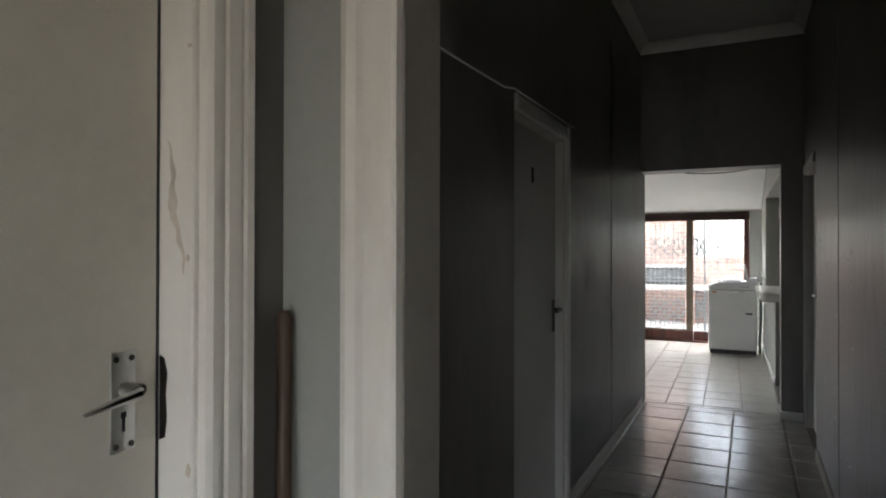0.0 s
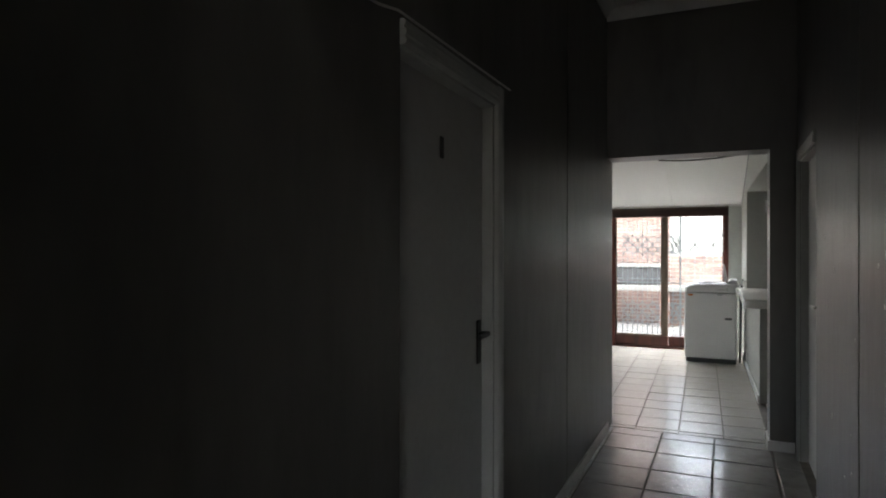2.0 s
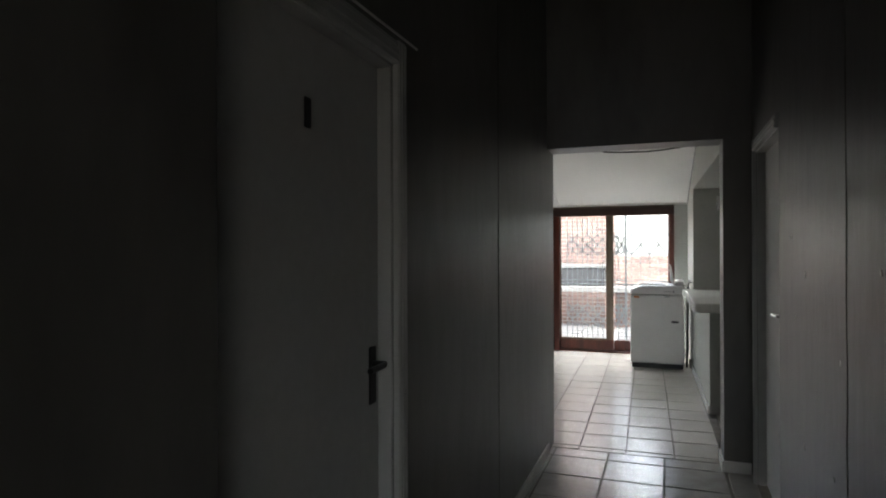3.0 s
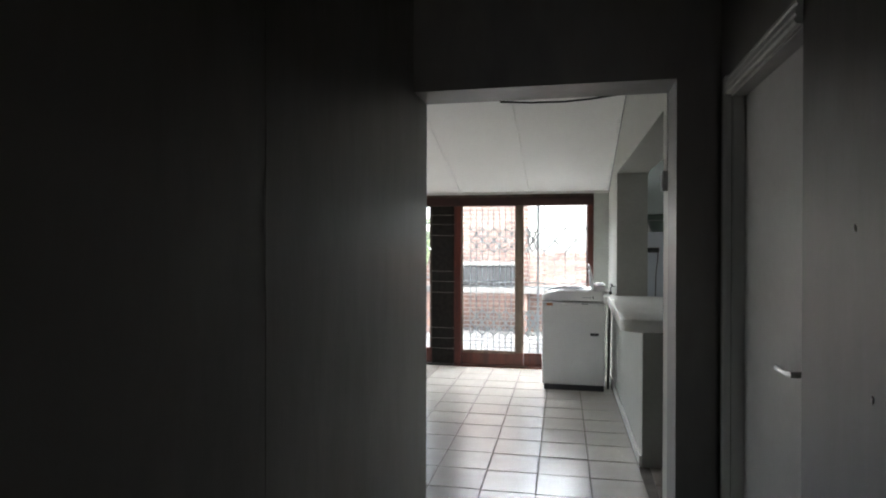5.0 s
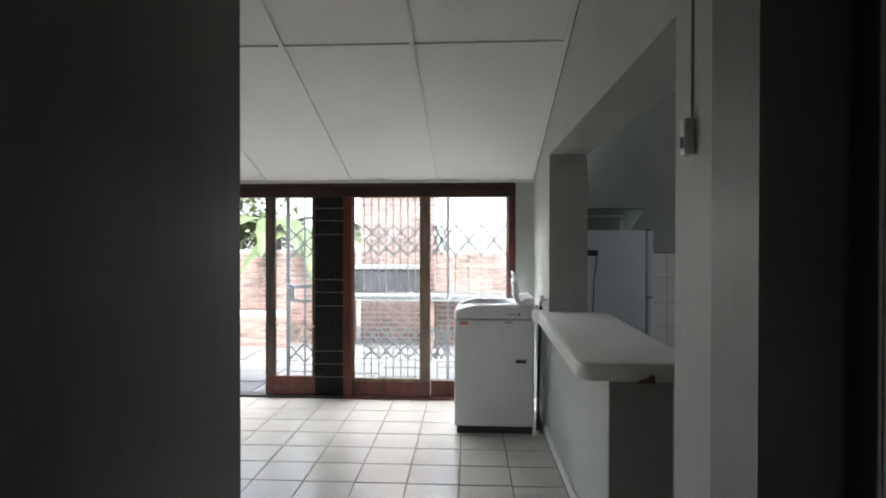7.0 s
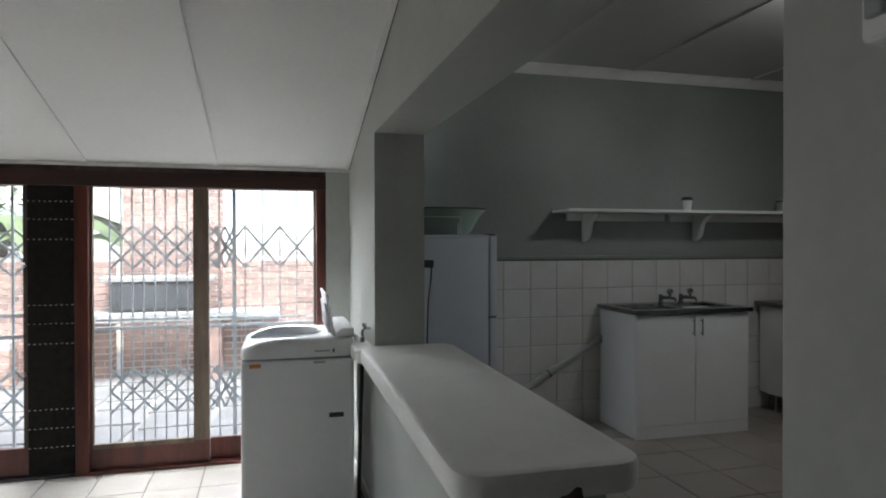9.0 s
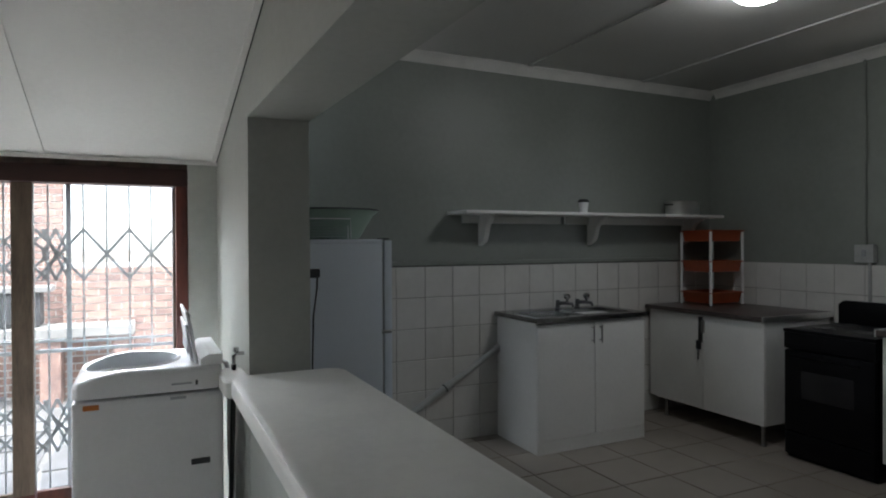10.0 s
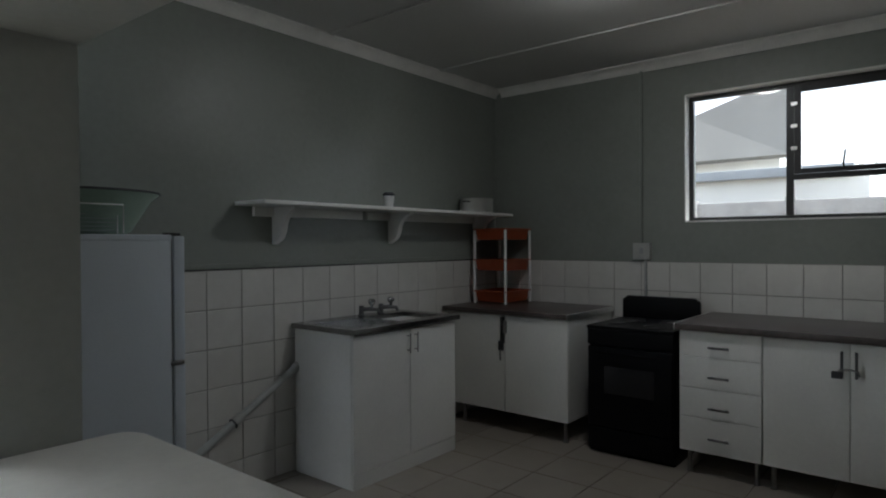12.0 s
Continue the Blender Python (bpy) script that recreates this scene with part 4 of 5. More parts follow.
pbox("padlock", (KF - 0.03, KF - 0.012, 9.95, 9.995, 0.66, 0.735), PLASTIC_DARK, cc, "black padlock", 0.006, 2)
pbox("key_tag", (KF - 0.018, KF - 0.012, 9.975, 9.992, 0.575, 0.66), STEEL, cc, bevel=0.003)
wt = thing("corner_worktop", (4.5, 10.0, 0.95), "dark brown laminate worktop with pale metal end strip", "worktop")
pbox("board", (KF - 0.03, 4.955, CY0 - 0.005, CY1 + 0.015, 0.948, 0.985), WORKTOP, wt, bevel=0.005, segs=2)
pbox("end_strip", (KF - 0.028, 4.955, CY0 - 0.014, CY0 - 0.005, 0.945, 0.986), ALU, wt, "bright metal end strip", 0.001)

sv = thing("stove", (4.45, 8.9, 0), "black freestanding electric stove with solid plates", "stove")
VY0, VY1 = 8.60, 9.225
pbox("body", (KF + 0.045, 4.78, VY0, VY1, 0.0, 0.9), BLACK, sv, bevel=0.006, segs=2)
od = pbox("oven_door", (KF, KF + 0.04, VY0 + 0.005, VY1 - 0.005, 0.2, 0.775), BLACK, sv, bevel=0.008, segs=2)
pbox("door_window", (KF - 0.004, KF + 0.004, VY0 + 0.13, VY1 - 0.13, 0.44, 0.64), BLACK_GLASS, od, "dark oven window", 0.003)
bar_handle(od, (KF, VY0 + 0.08, 0.735), (KF, VY1 - 0.08, 0.735), (-0.035, 0, 0), 0.009, BLACK)
pbox("drawer_front", (KF + 0.003, KF + 0.04, VY0 + 0.005, VY1 - 0.005, 0.03, 0.19), BLACK, sv, bevel=0.006, segs=2)
pbox("control_panel", (KF + 0.0, KF + 0.045, VY0, VY1, 0.785, 0.9), BLACK, sv, bevel=0.01, segs=2)
pbox("hob", (KF - 0.005, 4.79, VY0 - 0.004, VY1 + 0.004, 0.9, 0.925), BLACK, sv, bevel=0.008, segs=2)
for x, y, r in ((4.33, 8.77, 0.09), (4.33, 9.06, 0.075), (4.6, 8.77, 0.075), (4.6, 9.06, 0.09)):
    pl = part("hot_plate", lathe(bmesh.new(), (x, y, 0.924), [(r + 0.012, 0), (r + 0.01, 0.006), (r, 0.007), (r - 0.003, 0.013), (0.03, 0.014), (0.02, 0.012)], 26), DARK_METAL, sv, "dark solid plate", True)
bm = prism(bmesh.new(), [(VY0 + 0.01, 0.92), (VY1 - 0.01, 0.92), (VY1 - 0.01, 1.07), (VY1 - 0.05, 1.1), (VY0 + 0.05, 1.1), (VY0 + 0.01, 1.07)], "x", 4.76, 4.8)
part("back_guard", soften(bm, 0.008, 2), BLACK, sv, smooth=True)

du = thing("drawer_unit", (4.5, 8.3, 0), "white four-drawer kitchen unit with bar handles", "drawer unit")
DY0, DY1 = 8.06, 8.56
pbox("body", (KF + 0.018, 4.93, DY0, DY1, 0.15, 0.945), CABINET, du, bevel=0.002)
for z0, z1, hz in ((0.778, 0.942, 0.845), (0.574, 0.775, 0.652), (0.38, 0.571, 0.45), (0.152, 0.377, 0.255)):
    dw = pbox("drawer_front", (KF, KF + 0.016, DY0 + 0.002, DY1 - 0.001, z0, z1), CABINET, du, bevel=0.002)
    bar_handle(dw, (KF, 8.37, hz), (KF, 8.245, hz), (-0.03, 0, 0), 0.0075, CHROME_DULL)
for y in (DY0 + 0.04, DY1 - 0.05):
    for x in (KF + 0.06, 4.85):
        steel_leg(du, x, y, 0.155)
cu = thing("base_cabinet", (4.5, 7.6, 0), "white two-door base cabinet with padlocked bar handles", "cabinet")
BY0, BY1 = 7.14, 8.055
pbox("body", (KF + 0.018, 4.93, BY0, BY1, 0.15, 0.945), CABINET, cu, bevel=0.002)
for a, b, hy in ((7.604, BY1 - 0.002, 7.64), (BY0 + 0.001, 7.60, 7.57)):
    dd = pbox("door", (KF, KF + 0.016, a, b, 0.152, 0.942), CABINET, cu, bevel=0.002)
    bar_handle(dd, (KF, hy, 0.75), (KF, hy, 0.90), (-0.03, 0, 0), 0.0075, CHROME_DULL)
ptube("shackle", [(KF - 0.035, 7.655, 0.79), (KF - 0.04, 7.62, 0.80), (KF - 0.04, 7.59, 0.80), (KF - 0.035, 7.56, 0.79), (KF - 0.035, 7.555, 0.765)], 0.006, STEEL, cu, "steel shackle through the handles")
pbox("padlock", (KF - 0.05, KF - 0.03, 7.635, 7.69, 0.745, 0.785), PLASTIC_DARK, cu, "black padlock", 0.005, 2)
for y in (BY0 + 0.05, BY1 - 0.05):
    for x in (KF + 0.06, 4.85):
        steel_leg(cu, x, y, 0.155)
wt2 = thing("long_worktop", (4.5, 7.8, 0.95), "long dark brown laminate worktop over drawers", "worktop")
pbox("board", (KF - 0.035, 4.955, BY0 - 0.02, DY1 + 0.02, 0.948, 0.99), WORKTOP, wt2, bevel=0.005, segs=2)
pbox("end_strip", (KF - 0.033, 4.955, DY1 + 0.02, DY1 + 0.029, 0.946, 0.991), ALU, wt2, "metal end strip", 0.001)

# ---- shelf and small things ----
sh = thing("wall_shelf", (3.46, 10.45, 1.55), "long white painted wall shelf on shaped brackets", "shelf")
pbox("board", (2.126, 4.80, 10.28, KB - 0.002, 1.768, 1.792), CABINET, sh, bevel=0.003)
pbox("batten", (2.25, 3.185, KB - 0.03, KB - 0.003, 1.705, 1.766), CABINET, sh, bevel=0.002)
pbox("batten", (3.235, 4.75, KB - 0.03, KB - 0.003, 1.705, 1.766), CABINET, sh, bevel=0.002)
for x in (2.42, 3.5, 4.62):
    prof = [(KB - 0.004, 1.767), (10.36, 1.767), (10.36, 1.752), (10.405, 1.738), (10.45, 1.705), (10.478, 1.66), (10.49, 1.61), (10.512, 1.57), (10.548, 1.545), (KB - 0.004, 1.525)]
    part("bracket", soften(prism(bmesh.new(), prof, "x", x - 0.022, x + 0.022), 0.004), CABINET, sh, smooth=True)
cup = solid("paper_cup", lathe(bmesh.new(), (3.29, 10.4, 1.793), [(0.03, 0), (0.031, 0.003), (0.042, 0.085), (0.044, 0.088)], 20), PLASTIC, "small white takeaway cup on the shelf", "cup", (3.29, 10.4, 1.793))
part("lid", lathe(bmesh.new(), (3.29, 10.4, 1.793), [(0.046, 0.087), (0.047, 0.1), (0.04, 0.104), (0.038, 0.112), (0.01, 0.113)], 20), PLASTIC_DARK, cup, "dark lid", True)
pot = thing("cooking_pot", (4.42, 10.42, 1.793), "wide aluminium cooking pot with dark rim on the shelf", "pot")
part("pan", lathe(bmesh.new(), (4.42, 10.42, 1.793), [(0.135, 0), (0.142, 0.006), (0.145, 0.02), (0.145, 0.115), (0.149, 0.12), (0.146, 0.123), (0.138, 0.118), (0.136, 0.02), (0.02, 0.012)], 32), ALU, pot, smooth=True)
for s in (-1, 1):
    ptube("ear_handle", [(4.42 + s * 0.142, 10.39, 1.885), (4.42 + s * 0.18, 10.4, 1.888), (4.42 + s * 0.18, 10.44, 1.888), (4.42 + s * 0.142, 10.45, 1.885)], 0.006, PLASTIC_DARK, pot)

vr = thing("vegetable_rack", (4.7, 10.34, 0.985), "rust-orange three-tier plastic rack with white posts", "storage rack")
vx0, vx1, vy0, vy1 = 4.5, 4.9, 10.17, 10.5
for x in (vx0, vx1):
    for y in (vy0, vy1):
        ptube("post", [(x, y, 0.986), (x, y, 1.64)], 0.013, PLASTIC, vr, "white post", 10)
for z in (1.0, 1.28, 1.555):
    bm = bmesh.new()
    mx, my, hx, hy = (vx0 + vx1) / 2, (vy0 + vy1) / 2, (vx1 - vx0) / 2, (vy1 - vy0) / 2
    rings = [[bm.verts.new((mx + u * (hx + g), my + v * (hy + g), z + h)) for u, v in ((-1, -1), (1, -1), (1, 1), (-1, 1))]
             for g, h in ((-0.02, 0), (-0.004, 0.088), (0.012, 0.088), (0.012, 0.1), (-0.008, 0.1), (-0.026, 0.008))]
    for p, q in zip(rings, rings[1:]):
        for k in range(4):
            bm.faces.new((p[k], p[(k + 1) % 4], q[(k + 1) % 4], q[k]))
    bm.faces.new(rings[0]), bm.faces.new(rings[-1])
    part("basket", bm, ORANGE_PL, vr)

ib = thing("isolator_switch", (KX - 0.03, 9.125, 1.38), "grey isolator box with conduit on the kitchen wall", "switch")
pbox("box", (KX - 0.055, KX - 0.002, 9.055, 9.195, 1.385, 1.52), PVC, ib, bevel=0.006, segs=2)
pbox("rocker", (KX - 0.062, KX - 0.054, 9.11, 9.14, 1.43, 1.48), PLASTIC_GREY, ib, bevel=0.002)
ptube("conduit", [(KX - 0.014, 9.138, 1.52), (KX - 0.014, 9.138, 2.93)], 0.012, WALL, ib, seg=10)
ptube("lower_conduit", [(KX - 0.02, 9.1, 1.39), (KX - 0.02, 9.1, 1.0)], 0.012, PVC, ib, seg=10)
cl = thing("ceiling_light", (3.12, 8.62, K_TOP), "round opal ceiling light, switched on", "ceiling light")
part("base_plate", lathe(bmesh.new(), (3.12, 8.62, K_TOP - 0.025), [(0.17, 0.024), (0.17, 0.0), (0.16, -0.002)], 32), PLASTIC, cl, smooth=True)
part("diffuser", lathe(bmesh.new(), (3.12, 8.62, K_TOP - 0.1), [(0.02, -0.012), (0.07, -0.007), (0.115, 0.01), (0.143, 0.037), (0.155, 0.074)], 32), LAMP, cl, "glowing opal dome", True)
tg = pbox("tile_ledge", (1.0, KX - 0.002, KB - 0.02, KB - 0.001, 1.378, 1.41), WALL, thing("tile_ledge_trim", (2.9, KB, 1.37), "painted ledge strip above the wall tiles", "trim"), bevel=0.004)

structure("tile_top_line", [(1.0, KX - 0.003, KB - 0.013, KB - 0.0045, 1.3715, 1.377)], PLASTIC_DARK, "thin dark strip along the top of the tiles", "trim")

# ---- kitchen window ----
kw = thing("window_1", (KX + 0.1, 7.75, W_Z0), "black metal kitchen window with top-hung sash", "window")
kw["kind"] = "structure"
wx0, wx1 = KX + 0.09, KX + 0.13
for nm, d in (("frame", (W_Y0, W_Y1, W_Z1 - 0.035, W_Z1)), ("frame", (W_Y0, W_Y1, W_Z0, W_Z0 + 0.03)), ("frame", (W_Y1 - 0.035, W_Y1, W_Z0 + 0.03, W_Z1 - 0.035)), ("frame", (W_Y0, W_Y0 + 0.035, W_Z0 + 0.03, W_Z1 - 0.035)),
              ("mullion", (8.045, 8.095, W_Z0 + 0.03, W_Z1 - 0.035)), ("mullion", (7.38, 7.43, W_Z0 + 0.03, W_Z1 - 0.035)), ("transom", (7.43, 8.045, 1.975, 2.015))):
    pbox(nm, (wx0, wx1, *d), FRAME_BLACK, kw, bevel=0.004)
for d in ((7.44, 7.49, 2.015, W_Z1 - 0.035), (7.995, 8.04, 2.015, W_Z1 - 0.035), (7.49, 7.995, 2.015, 2.05), (7.49, 7.995, W_Z1 - 0.08, W_Z1 - 0.035)):
    pbox("sash_bar", (wx0 - 0.025, wx0 - 0.002, *d), FRAME_BLACK, kw, bevel=0.003)
ptube("stay", [(wx0 - 0.03, 7.73, 2.03), (wx0 - 0.05, 7.735, 2.06), (wx0 - 0.045, 7.725, 2.16)], 0.007, FRAME_BLACK, kw)
for z in (2.2, 2.36, 2.52):
    pbox("hinge_clip", (wx0 - 0.03, wx0 - 0.003, 8.02, 8.06, z - 0.012, z + 0.012), ALU, kw, bevel=0.002)
    pbox("hinge_clip", (wx0 - 0.03, wx0 - 0.003, 7.42, 7.46, z - 0.012, z + 0.012), ALU, kw, bevel=0.002)
for d in ((8.095, W_Y1 - 0.035, W_Z0 + 0.03, W_Z1 - 0.035), (7.43, 8.045, W_Z0 + 0.03, 1.975), (7.49, 7.995, 2.05, W_Z1 - 0.08), (W_Y0 + 0.035, 7.38, W_Z0 + 0.03, W_Z1 - 0.035)):
    # head tilted slightly into the room to move the ceiling light's reflection away
    lean = 0.034 * (d[3] - d[2]) / 0.9
    g = part("pane", prism(bmesh.new(), [(wx0 + 0.034, d[2]), (wx0 + 0.038, d[2]), (wx0 + 0.038 - lean, d[3]), (wx0 + 0.034 - lean, d[3])], "y", d[0], d[1]), GLASS, kw, "clear glass")
    g.visible_shadow = False
for nm, d in (("reveal", (KX - 0.004, wx0, W_Y1 - 0.001, W_Y1 + 0.008, W_Z0, W_Z1)), ("sill", (KX - 0.006, wx0, W_Y0, W_Y1, W_Z0 - 0.01, W_Z0 + 0.003)), ("reveal", (KX - 0.004, wx0, W_Y0, W_Y1, W_Z1 - 0.002, W_Z1 + 0.008))):
    pbox(nm, d, CABINET, kw, "white painted reveal", 0.001)

# ---- outside the kitchen window ----
ground = tagged(finish("ground", box(bmesh.new(), -300, 300, -300, 300, -0.5, -0.16), GROUND), "pale bare earth reaching to the horizon", "ground", kind="structure")
bw = thing("boundary_wall", (11.5, 9, -0.16), "pale precast concrete boundary wall with panels", "boundary wall")
for i in range(9):
    y = 3.0 + 1.55 * i
    pbox("panel", (11.46, 11.52, y + 0.07, y + 1.48, -0.16, 2.2), CONCRETE, bw, bevel=0.008)
    pbox("post", (11.4, 11.58, y - 0.07, y + 0.07, -0.16, 2.26), CONCRETE, bw, bevel=0.01)
ws = thing("warehouse", (14.6, 12.5, -0.16), "white-walled warehouse with a large grey sheet roof", "building")
pbox("wall", (14.3, 24, 9.9, 22, -0.16, 3.28), PLASTER_OUT, ws, bevel=0)
bm = bmesh.new()
edge = ((9.65, 4.95), (11.7, 4.3), (14.2, 3.6))
lo = [bm.verts.new((13.9, y, 3.26)) for y, z in edge]
hi = [bm.verts.new((14.3, y, z)) for y, z in edge]
lo2 = [bm.verts.new((14.0, y, 3.2)) for y, z in edge]
hi2 = [bm.verts.new((14.4, y, z - 0.06)) for y, z in edge]
for i in range(2):
    for p, q in ((lo, hi), (hi2, lo2), (lo2, lo), (hi, hi2)):
        bm.faces.new((p[i], p[i + 1], q[i + 1], q[i]))
for i in (0, 2):
    bm.faces.new((lo[i], hi[i], hi2[i], lo2[i]))
part("roof", bm, SOFFIT, ws)
sh2 = thing("outbuilding", (12.6, 10.4, -0.16), "low white outbuilding with a blue-grey fascia", "building")
pbox("wall", (12.4, 13.6, 8.2, 11.2, -0.16, 2.66), PLASTER_OUT, sh2, bevel=0)
pbox("fascia", (12.2, 13.7, 8.4, 11.3, 2.66, 2.83), ROOF, sh2, bevel=0.01)
for yp, r_ in ((9.4, 0.07), (9.0, 0.05)):
    pole = thing("utility_pole", (24, yp, -0.16), "pale slender pole behind the boundary wall", "pole", "poles")
    ptube("shaft", [(24, yp, -0.16), (24, yp, 5.7)], r_, PLASTER_OUT, pole)

# ---- patio ----
patio = tagged(finish("pavement", box(bmesh.new(), -9, 4, 10.5, 15.4, -0.155, -0.075), CONCRETE), "patio laid with irregular grey stone slabs", "patio", kind="structure")
rnd = random.Random(4)
xx = -6.6
while xx < 2.2:
    w = rnd.uniform(0.45, 0.8)
    yy = 10.55
    while yy < 14.1:
        h = rnd.uniform(0.35, 0.7)
        j = [rnd.uniform(-0.035, 0.035) for _ in range(8)]
        poly = [(xx + 0.03 + j[0], yy + 0.03 + j[1]), (xx + w - 0.03 + j[2], yy + 0.03 + j[3]), (xx + w - 0.03 + j[4], yy + h - 0.03 + j[5]), (xx + 0.03 + j[6], yy + h - 0.03 + j[7])]
        s = finish("slab", prism(bmesh.new(), poly, "z", -0.08, -0.06 + rnd.uniform(-0.004, 0.004)), SLAB)
        s.parent = patio
        yy += h
    xx += w


def brick_wall(name, x0, x1, y, z0, z1, label, depth=0.22, limit=300, cap=False):
    """A face-brick wall of single bricks over a mortar core; past the limit the bricks are joined."""
    w = thing(name, ((x0 + x1) / 2, y, z0), label, "brick wall")
    pbox("core", (x0 + 0.01, x1 - 0.01, y + 0.012, y + depth - 0.012, z0, z1 - 0.01), MORTAR, w, bevel=0)
    bl_, bh = 0.222, 0.073
    one = bmesh.new()
    soften(box(one, 0.006, bl_ - 0.006, 0, depth, 0.006, bh - 0.006), 0)
    me = bpy.data.meshes.new("brick")
    one.to_mesh(me)
    one.free()
    me.materials.append(BRICK)
    count, rows = 0, int((z1 - z0) / (bh + 0.006))
    r = random.Random(7)
    rest = bmesh.new()
    for k in reversed(range(rows)):
        x = x0 + (0 if k % 2 else -bl_ / 2)
        while x < x1 - 0.05:
            a, b = max(x, x0), min(x + bl_, x1)
            if b - a > 0.06:
                zz = z0 + k * (bh + 0.006)
                if count < limit:
                    o = new("brick", me)
                    o.parent = w
                    o.location = Vector((a, y + r.uniform(-0.004, 0.004), zz)) - BASE[w]
                    o.scale = ((b - a) / bl_, 1, 1)
                    count += 1
                else:
                    box(rest, a + 0.006, b - 0.006, y, y + depth, zz + 0.006, zz + bh - 0.006)
            x += bl_
    if len(rest.verts):
        o = part("bricks", rest, BRICK, w)
        o["kind"] = "stuff"
    else:
        rest.free()
    return w


PY = 13.9
G0 = -0.1
brick_wall("garden_wall", -0.79, 2.6, PY, G0, 1.37, "red face-brick garden wall behind the patio", limit=230)
brick_wall("braai_chimney", -2.0, -0.82, PY + 0.35, G0, 3.2, "tall pale-red face-brick barbecue chimney", limit=120)
brick_wall("side_wall", -4.0, -2.03, PY, G0, 1.37, "red face-brick garden wall beside the plants", limit=140)
brick_wall("low_wall", -8.5, -2.95, PY - 0.4, G0, 0.45, "low red face-brick garden wall with rough top", limit=150)
br = thing("barbecue", (-1.75, PY, G0), "built-in barbecue with sooty steel box on concrete counter", "barbecue")
pbox("counter", (-2.55, -0.1, PY - 0.45, PY - 0.02, 0.62, 0.73), CONCRETE, br, "pale concrete slab", 0.01)
for x in (-2.5, -0.95, -0.3):
    pbox("pier", (x, x + 0.18, PY - 0.4, PY - 0.02, G0, 0.62), BRICK, br, "brick pier", 0.006)
pbox("fire_box", (-1.98, -0.95, PY - 0.33, PY - 0.02, 0.74, 1.075), SOOT, br, "sooty grey steel fire box", 0.01)
pbox("fire_box_door", (-1.9, -1.05, PY - 0.345, PY - 0.331, 0.77, 1.05), SOOT, br, bevel=0.006)
pbox("lintel", (-2.08, -0.85, PY - 0.36, PY - 0.02, 1.08, 1.14), CONCRETE, br, "pale lintel", 0.008)


def leafy(name, base, stems, spread, n, size, label, seed, height):
    """A plant with a few stems and a crown of many single leaves."""
    r = random.Random(seed)
    t = thing(name, base, label, "plant")
    b = Vector(base)
    bm, lv = bmesh.new(), bmesh.new()
    for s in range(stems):
        a = r.uniform(0, math.tau)
        tip = b + Vector((math.cos(a) * spread * 0.5, math.sin(a) * spread * 0.4, height * r.uniform(0.6, 0.95)))
        tube(bm, [b + Vector((math.cos(a) * 0.08, math.sin(a) * 0.08, 0)), b.lerp(tip, 0.5) + Vector((0, 0, 0.1)), tip], [0.05, 0.035, 0.012], 7)
        for _ in range(n // stems):
            c = tip + Vector((r.gauss(0, spread * 0.35), r.gauss(0, spread * 0.3), r.gauss(0, height * 0.16)))
            d = Vector((r.uniform(-1, 1), r.uniform(-1, 1), r.uniform(-0.8, 0.5))).normalized()
            u = d.cross(Vector((r.uniform(-1, 1), r.uniform(-1, 1), 1))).normalized()
            l, w = size * r.uniform(0.6, 1.2), size * r.uniform(0.18, 0.3)
            q = [c, c + d * l * 0.5 + u * w, c + d * l, c + d * l * 0.5 - u * w]
            lv.faces.new([lv.verts.new(p) for p in q])
    part("stems", bm, BARK, t)
    o = part("crown", lv, LEAF, t)
    o["kind"] = "stuff"
    return t


def banana(base, seed, n, height, label):
    """Broad arching leaves from one stem."""
    r = random.Random(seed)
    t = thing("banana_plant", base, label, "plant")
    b = Vector(base)
    part("trunk", tube(bmesh.new(), [b, b + Vector((0.03, 0, height * 0.35)), b + Vector((0.05, 0, height * 0.6))], [0.11, 0.09, 0.06], 10), BARK, t, smooth=True)
    for i in range(n):
        a = i * 2.4 + r.uniform(-0.3, 0.3)
        out = Vector((math.cos(a), math.sin(a), 0))
        sidev = Vector((-math.sin(a), math.cos(a), 0))
        ln, bm, prev = height * r.uniform(0.5, 0.75), bmesh.new(), None
        for k in range(9):
            s = k / 8
            p = b + Vector((0.05, 0, height * 0.58)) + out * ln * s + Vector((0, 0, ln * (0.75 * s - 1.0 * s * s)))
            wd = 0.17 * math.sin(math.pi * min(1, s * 0.93 + 0.05)) + 0.01
            row = [bm.verts.new(p - sidev * wd + Vector((0, 0, -0.05 * wd))), bm.verts.new(p + Vector((0, 0, 0.03))), bm.verts.new(p + sidev * wd + Vector((0, 0, -0.05 * wd)))]
            if prev:
                bm.faces.new((prev[0], prev[1], row[1], row[0])), bm.faces.new((prev[1], prev[2], row[2], row[1]))
            prev = row
        part("leaf", bm, LEAF, t, smooth=True)
    return t


banana((-3.6, 14.9, G0), 3, 11, 3.0, "banana plant with broad arching leaves over the wall")
banana((-2.9, 14.75, G0), 5, 9, 2.6, "smaller banana plant beside the chimney")
banana((-4.6, 14.6, G0), 9, 6, 1.0, "young banana plant beside the brick wall")
leafy("shrub", (-4.3, 15.6, G0), 6, 1.2, 1600, 0.16, "loose green shrub behind the brick wall", 11, 2.6)
leafy("tree", (-11.5, 19.5, G0), 7, 2.2, 2400, 0.22, "leafy green tree beyond the garden wall", 12, 4.6)
nh = thing("far_house", (-10, 26, G0), "pale house with dark pitched roof beyond the garden", "house")
pbox("wall", (-16, -8, 24, 30, G0, 2.4), PLASTER_OUT, nh, bevel=0)
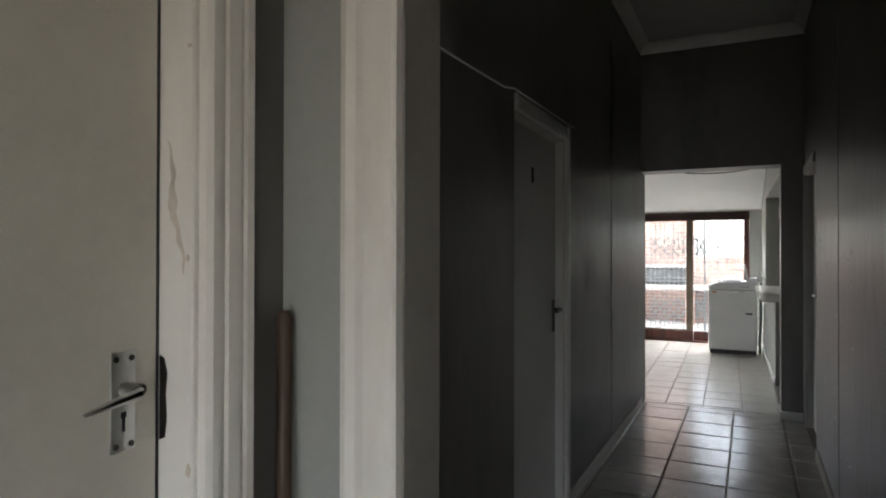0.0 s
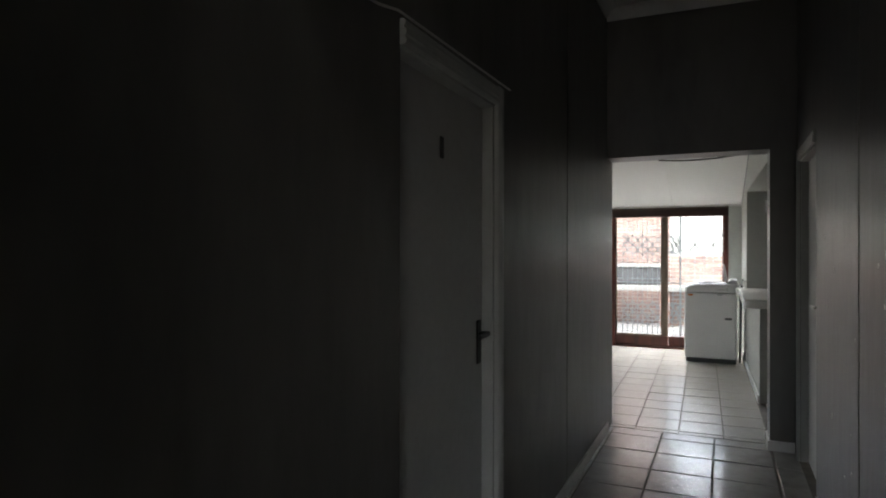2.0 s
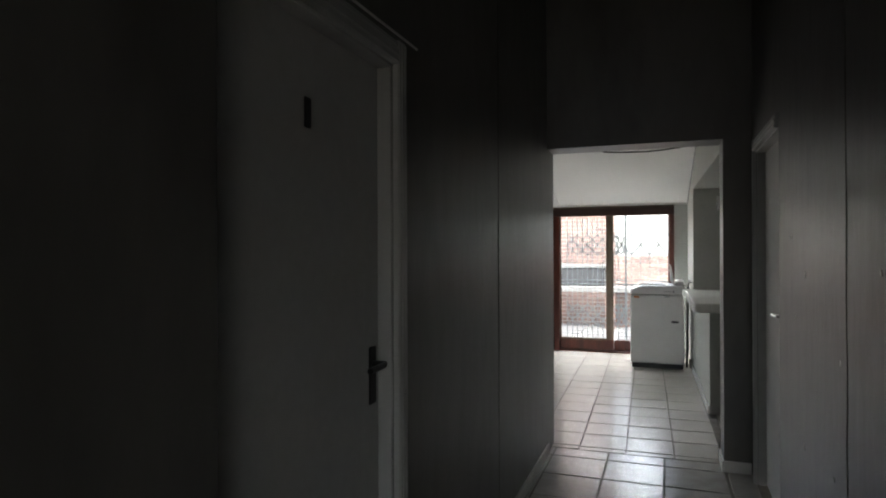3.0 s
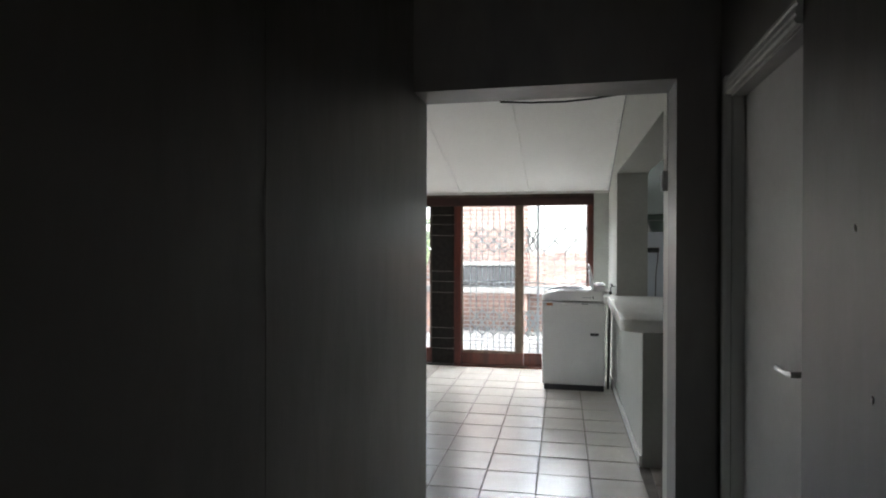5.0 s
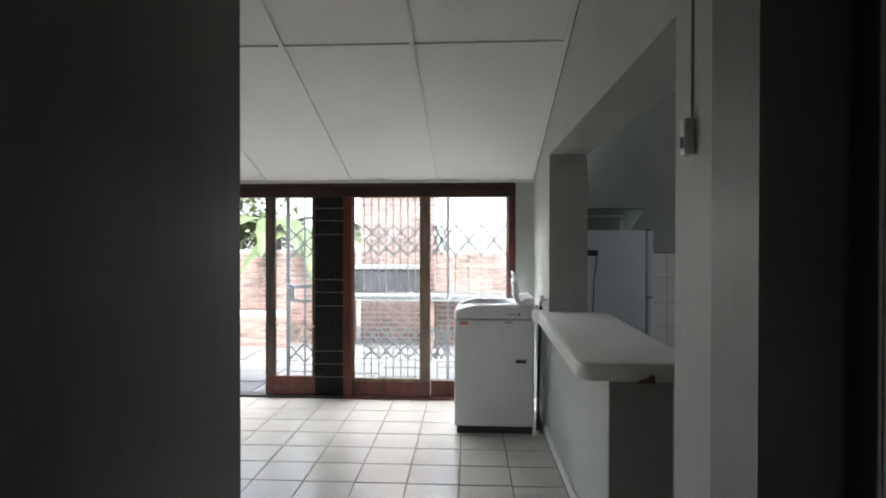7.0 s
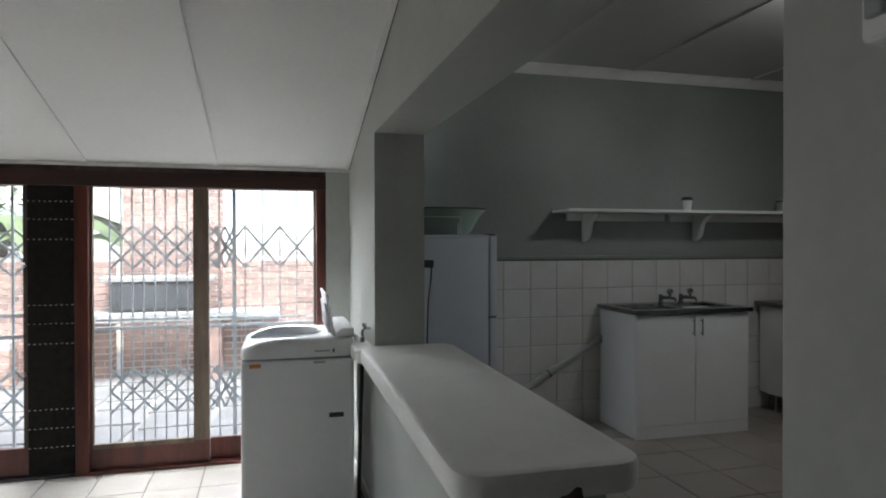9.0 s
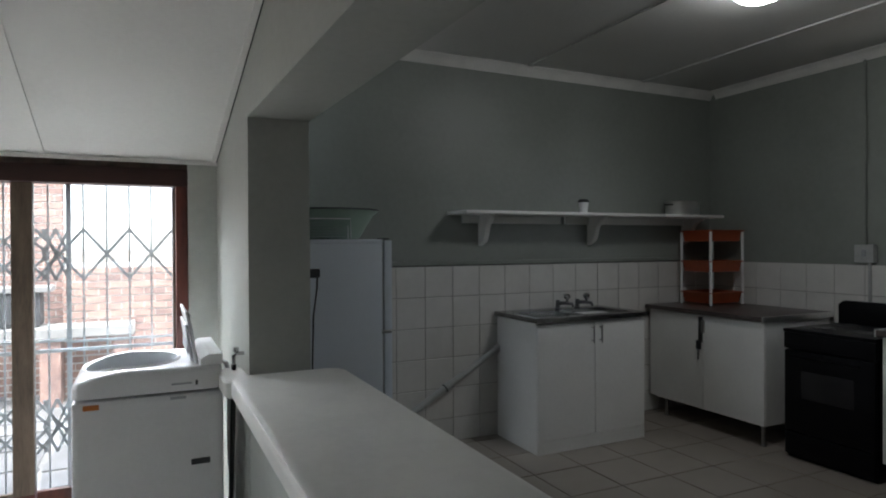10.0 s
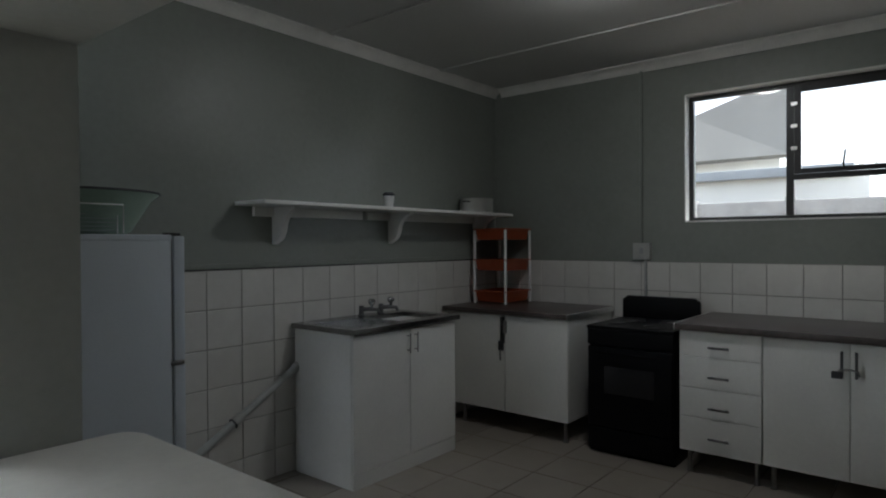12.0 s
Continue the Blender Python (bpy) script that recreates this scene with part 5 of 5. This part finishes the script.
part("roof", prism(bmesh.new(), [(-16.5, 2.35), (-12, 4.1), (-7.5, 2.35), (-7.5, 2.25), (-12, 3.98), (-16.5, 2.25)], "y", 23.5, 30.5), ROOF, nh)
white_wall = tagged(finish("garden_side_wall", box(bmesh.new(), -9.2, -4.9, 16.4, 16.6, G0, 1.75), PLASTER_OUT), "white plastered boundary wall behind the garden", "boundary wall", kind="structure")

# ---- tiles last ----
def lay(owner, material, x0, x1, y0, y1, ox, oy, wide, deep, gap=0.006, name="tile", lean=0.0):
    """Floor tiles on a grid through (ox, oy), cut at the room's edges; lean is the grid's drift in x for each metre of y."""
    meshes = {}
    r = random.Random(2)
    i0, i1 = math.floor((x0 - ox) / wide) - 1, math.ceil((x1 - ox) / wide) + 1
    j0, j1 = math.floor((y0 - oy) / deep), math.ceil((y1 - oy) / deep)
    for i in range(i0, i1):
        for j in range(j0, j1):
            c, d = max(oy + j * deep, y0), min(oy + (j + 1) * deep, y1)
            off = lean * ((c + d) / 2 - oy)
            a, b = max(ox + off + i * wide, x0), min(ox + off + (i + 1) * wide, x1)
            if b - a < 0.02 or d - c < 0.02:
                continue
            key = (round(b - a, 3), round(d - c, 3))
            if key not in meshes:
                bm = bmesh.new()
                w, h = b - a - gap, d - c - gap
                e = 0.003
                lo = [bm.verts.new((u * w / 2, v * h / 2, -0.006)) for u, v in ((-1, -1), (1, -1), (1, 1), (-1, 1))]
                mid = [bm.verts.new((u * w / 2, v * h / 2, -0.0015)) for u, v in ((-1, -1), (1, -1), (1, 1), (-1, 1))]
                hi = [bm.verts.new((u * (w / 2 - e), v * (h / 2 - e), 0)) for u, v in ((-1, -1), (1, -1), (1, 1), (-1, 1))]
                bm.faces.new(hi)
                for p, q in ((lo, mid), (mid, hi)):
                    for k in range(4):
                        bm.faces.new((p[k], p[(k + 1) % 4], q[(k + 1) % 4], q[k]))
                meshes[key] = bpy.data.meshes.new(name)
                bm.to_mesh(meshes[key])
                bm.free()
                meshes[key].materials.append(material)
            o = new(name, meshes[key])
            o.location = ((a + b) / 2, (c + d) / 2, r.uniform(-0.0008, 0.0008))
            o.rotation_euler = (r.uniform(-0.0015, 0.0015), r.uniform(-0.0015, 0.0015), -math.atan(lean))
            o.parent = owner


floor_hall = structure("floor_hall", [(HALL_L - 0.02, HALL_R + 0.05, 0.9, 5.89, -0.155, -0.005)], GROUT, "glossy grey-beige hall floor tiles", "floor")
lay(floor_hall, TILE_H, HALL_L, 0.478, 0.9, 5.89, 0.105, 5.35, 0.365, 0.365, 0.01)
lay(floor_hall, TILE_H, 0.478, HALL_R, 0.9, 5.74, 0.478, 5.35, 0.365, 0.365, 0.01)
floor_sunroom = structure("floor_sunroom", [(-4.2, 0.47, 5.89, 10.52, -0.155, -0.005)], GROUT, "beige ceramic floor tiles in the sunroom", "floor")
lay(floor_sunroom, TILE, -4.2, 0.47, 5.89, 10.27, 0.127, 7.6, 0.319, 0.326, 0.007, lean=-0.025)
floor_kitchen = structure("floor_kitchen", [(0.47, 5.0, 5.89, 10.62, -0.155, -0.005)], GROUT, "beige-grey ceramic kitchen floor tiles", "floor")
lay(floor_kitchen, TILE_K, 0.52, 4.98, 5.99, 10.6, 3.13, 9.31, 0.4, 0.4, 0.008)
floor_lobby = structure("floor_lobby", [(-0.7, 1.95, -3.1, 0.9, -0.155, 0.0)], TILE_H, "plain tiled lobby floor", "floor")


def wall_tiles(owner, axis, fixed, sign, a0, a1, ref, size, tops, z_low):
    """Glazed wall tiles on a wall, row by row from the top; sign is the way they face."""
    meshes = {}
    i0, i1 = math.floor((a0 - ref) / size), math.ceil((a1 - ref) / size)
    z = tops
    while z - size > z_low - size * 0.9:
        zb = max(z - size, z_low)
        for i in range(i0, i1):
            a, b = max(ref + i * size, a0), min(ref + (i + 1) * size, a1)
            if b - a < 0.03 or z - zb < 0.03:
                continue
            key = (round(b - a, 3), round(z - zb, 3))
            if key not in meshes:
                bm = bmesh.new()
                w, h, e = (b - a - 0.005) / 2, (z - zb - 0.005) / 2, 0.003
                rings = []
                for s, dd in ((0, 0), (0, 0.005), (e, 0.007)):
                    pts = [(u * (w - s), v * (h - s)) for u, v in ((-1, -1), (1, -1), (1, 1), (-1, 1))]
                    rings.append([bm.verts.new((p, sign * dd, q) if axis == "x" else (sign * dd, p, q)) for p, q in pts])
                bm.faces.new(rings[2])
                for p, q in zip(rings, rings[1:]):
                    for k in range(4):
                        bm.faces.new((p[k], p[(k + 1) % 4], q[(k + 1) % 4], q[k]))
                bmesh.ops.recalc_face_normals(bm, faces=bm.faces)
                meshes[key] = bpy.data.meshes.new("wall_tile")
                bm.to_mesh(meshes[key])
                bm.free()
                meshes[key].materials.append(WTILE)
            o = new("wall_tile", meshes[key])
            m = (a + b) / 2
            o.location = (m, fixed, (z + zb) / 2) if axis == "x" else (fixed, m, (z + zb) / 2)
            o.parent = owner
        z -= size


bed = structure("tile_bed_back", [(0.75, KX, KB - 0.004, KB - 0.0005, 0, 1.372)], GROUT_W, "grey grout bed behind the wall tiles", "wall tiling")
wall_tiles(bed, "x", KB - 0.004, -1, 0.78, KX - 0.01, 1.93, 0.237, 1.37, 0.0)
bed2 = structure("tile_bed_window", [(KX - 0.004, KX - 0.0005, 6.0, KB - 0.012, 0, 1.368)], GROUT_W, "grey grout bed behind the wall tiles", "wall tiling")
wall_tiles(bed2, "y", KX - 0.004, -1, 6.9, KB - 0.012, 8.672, 0.235, 1.366, 0.6)
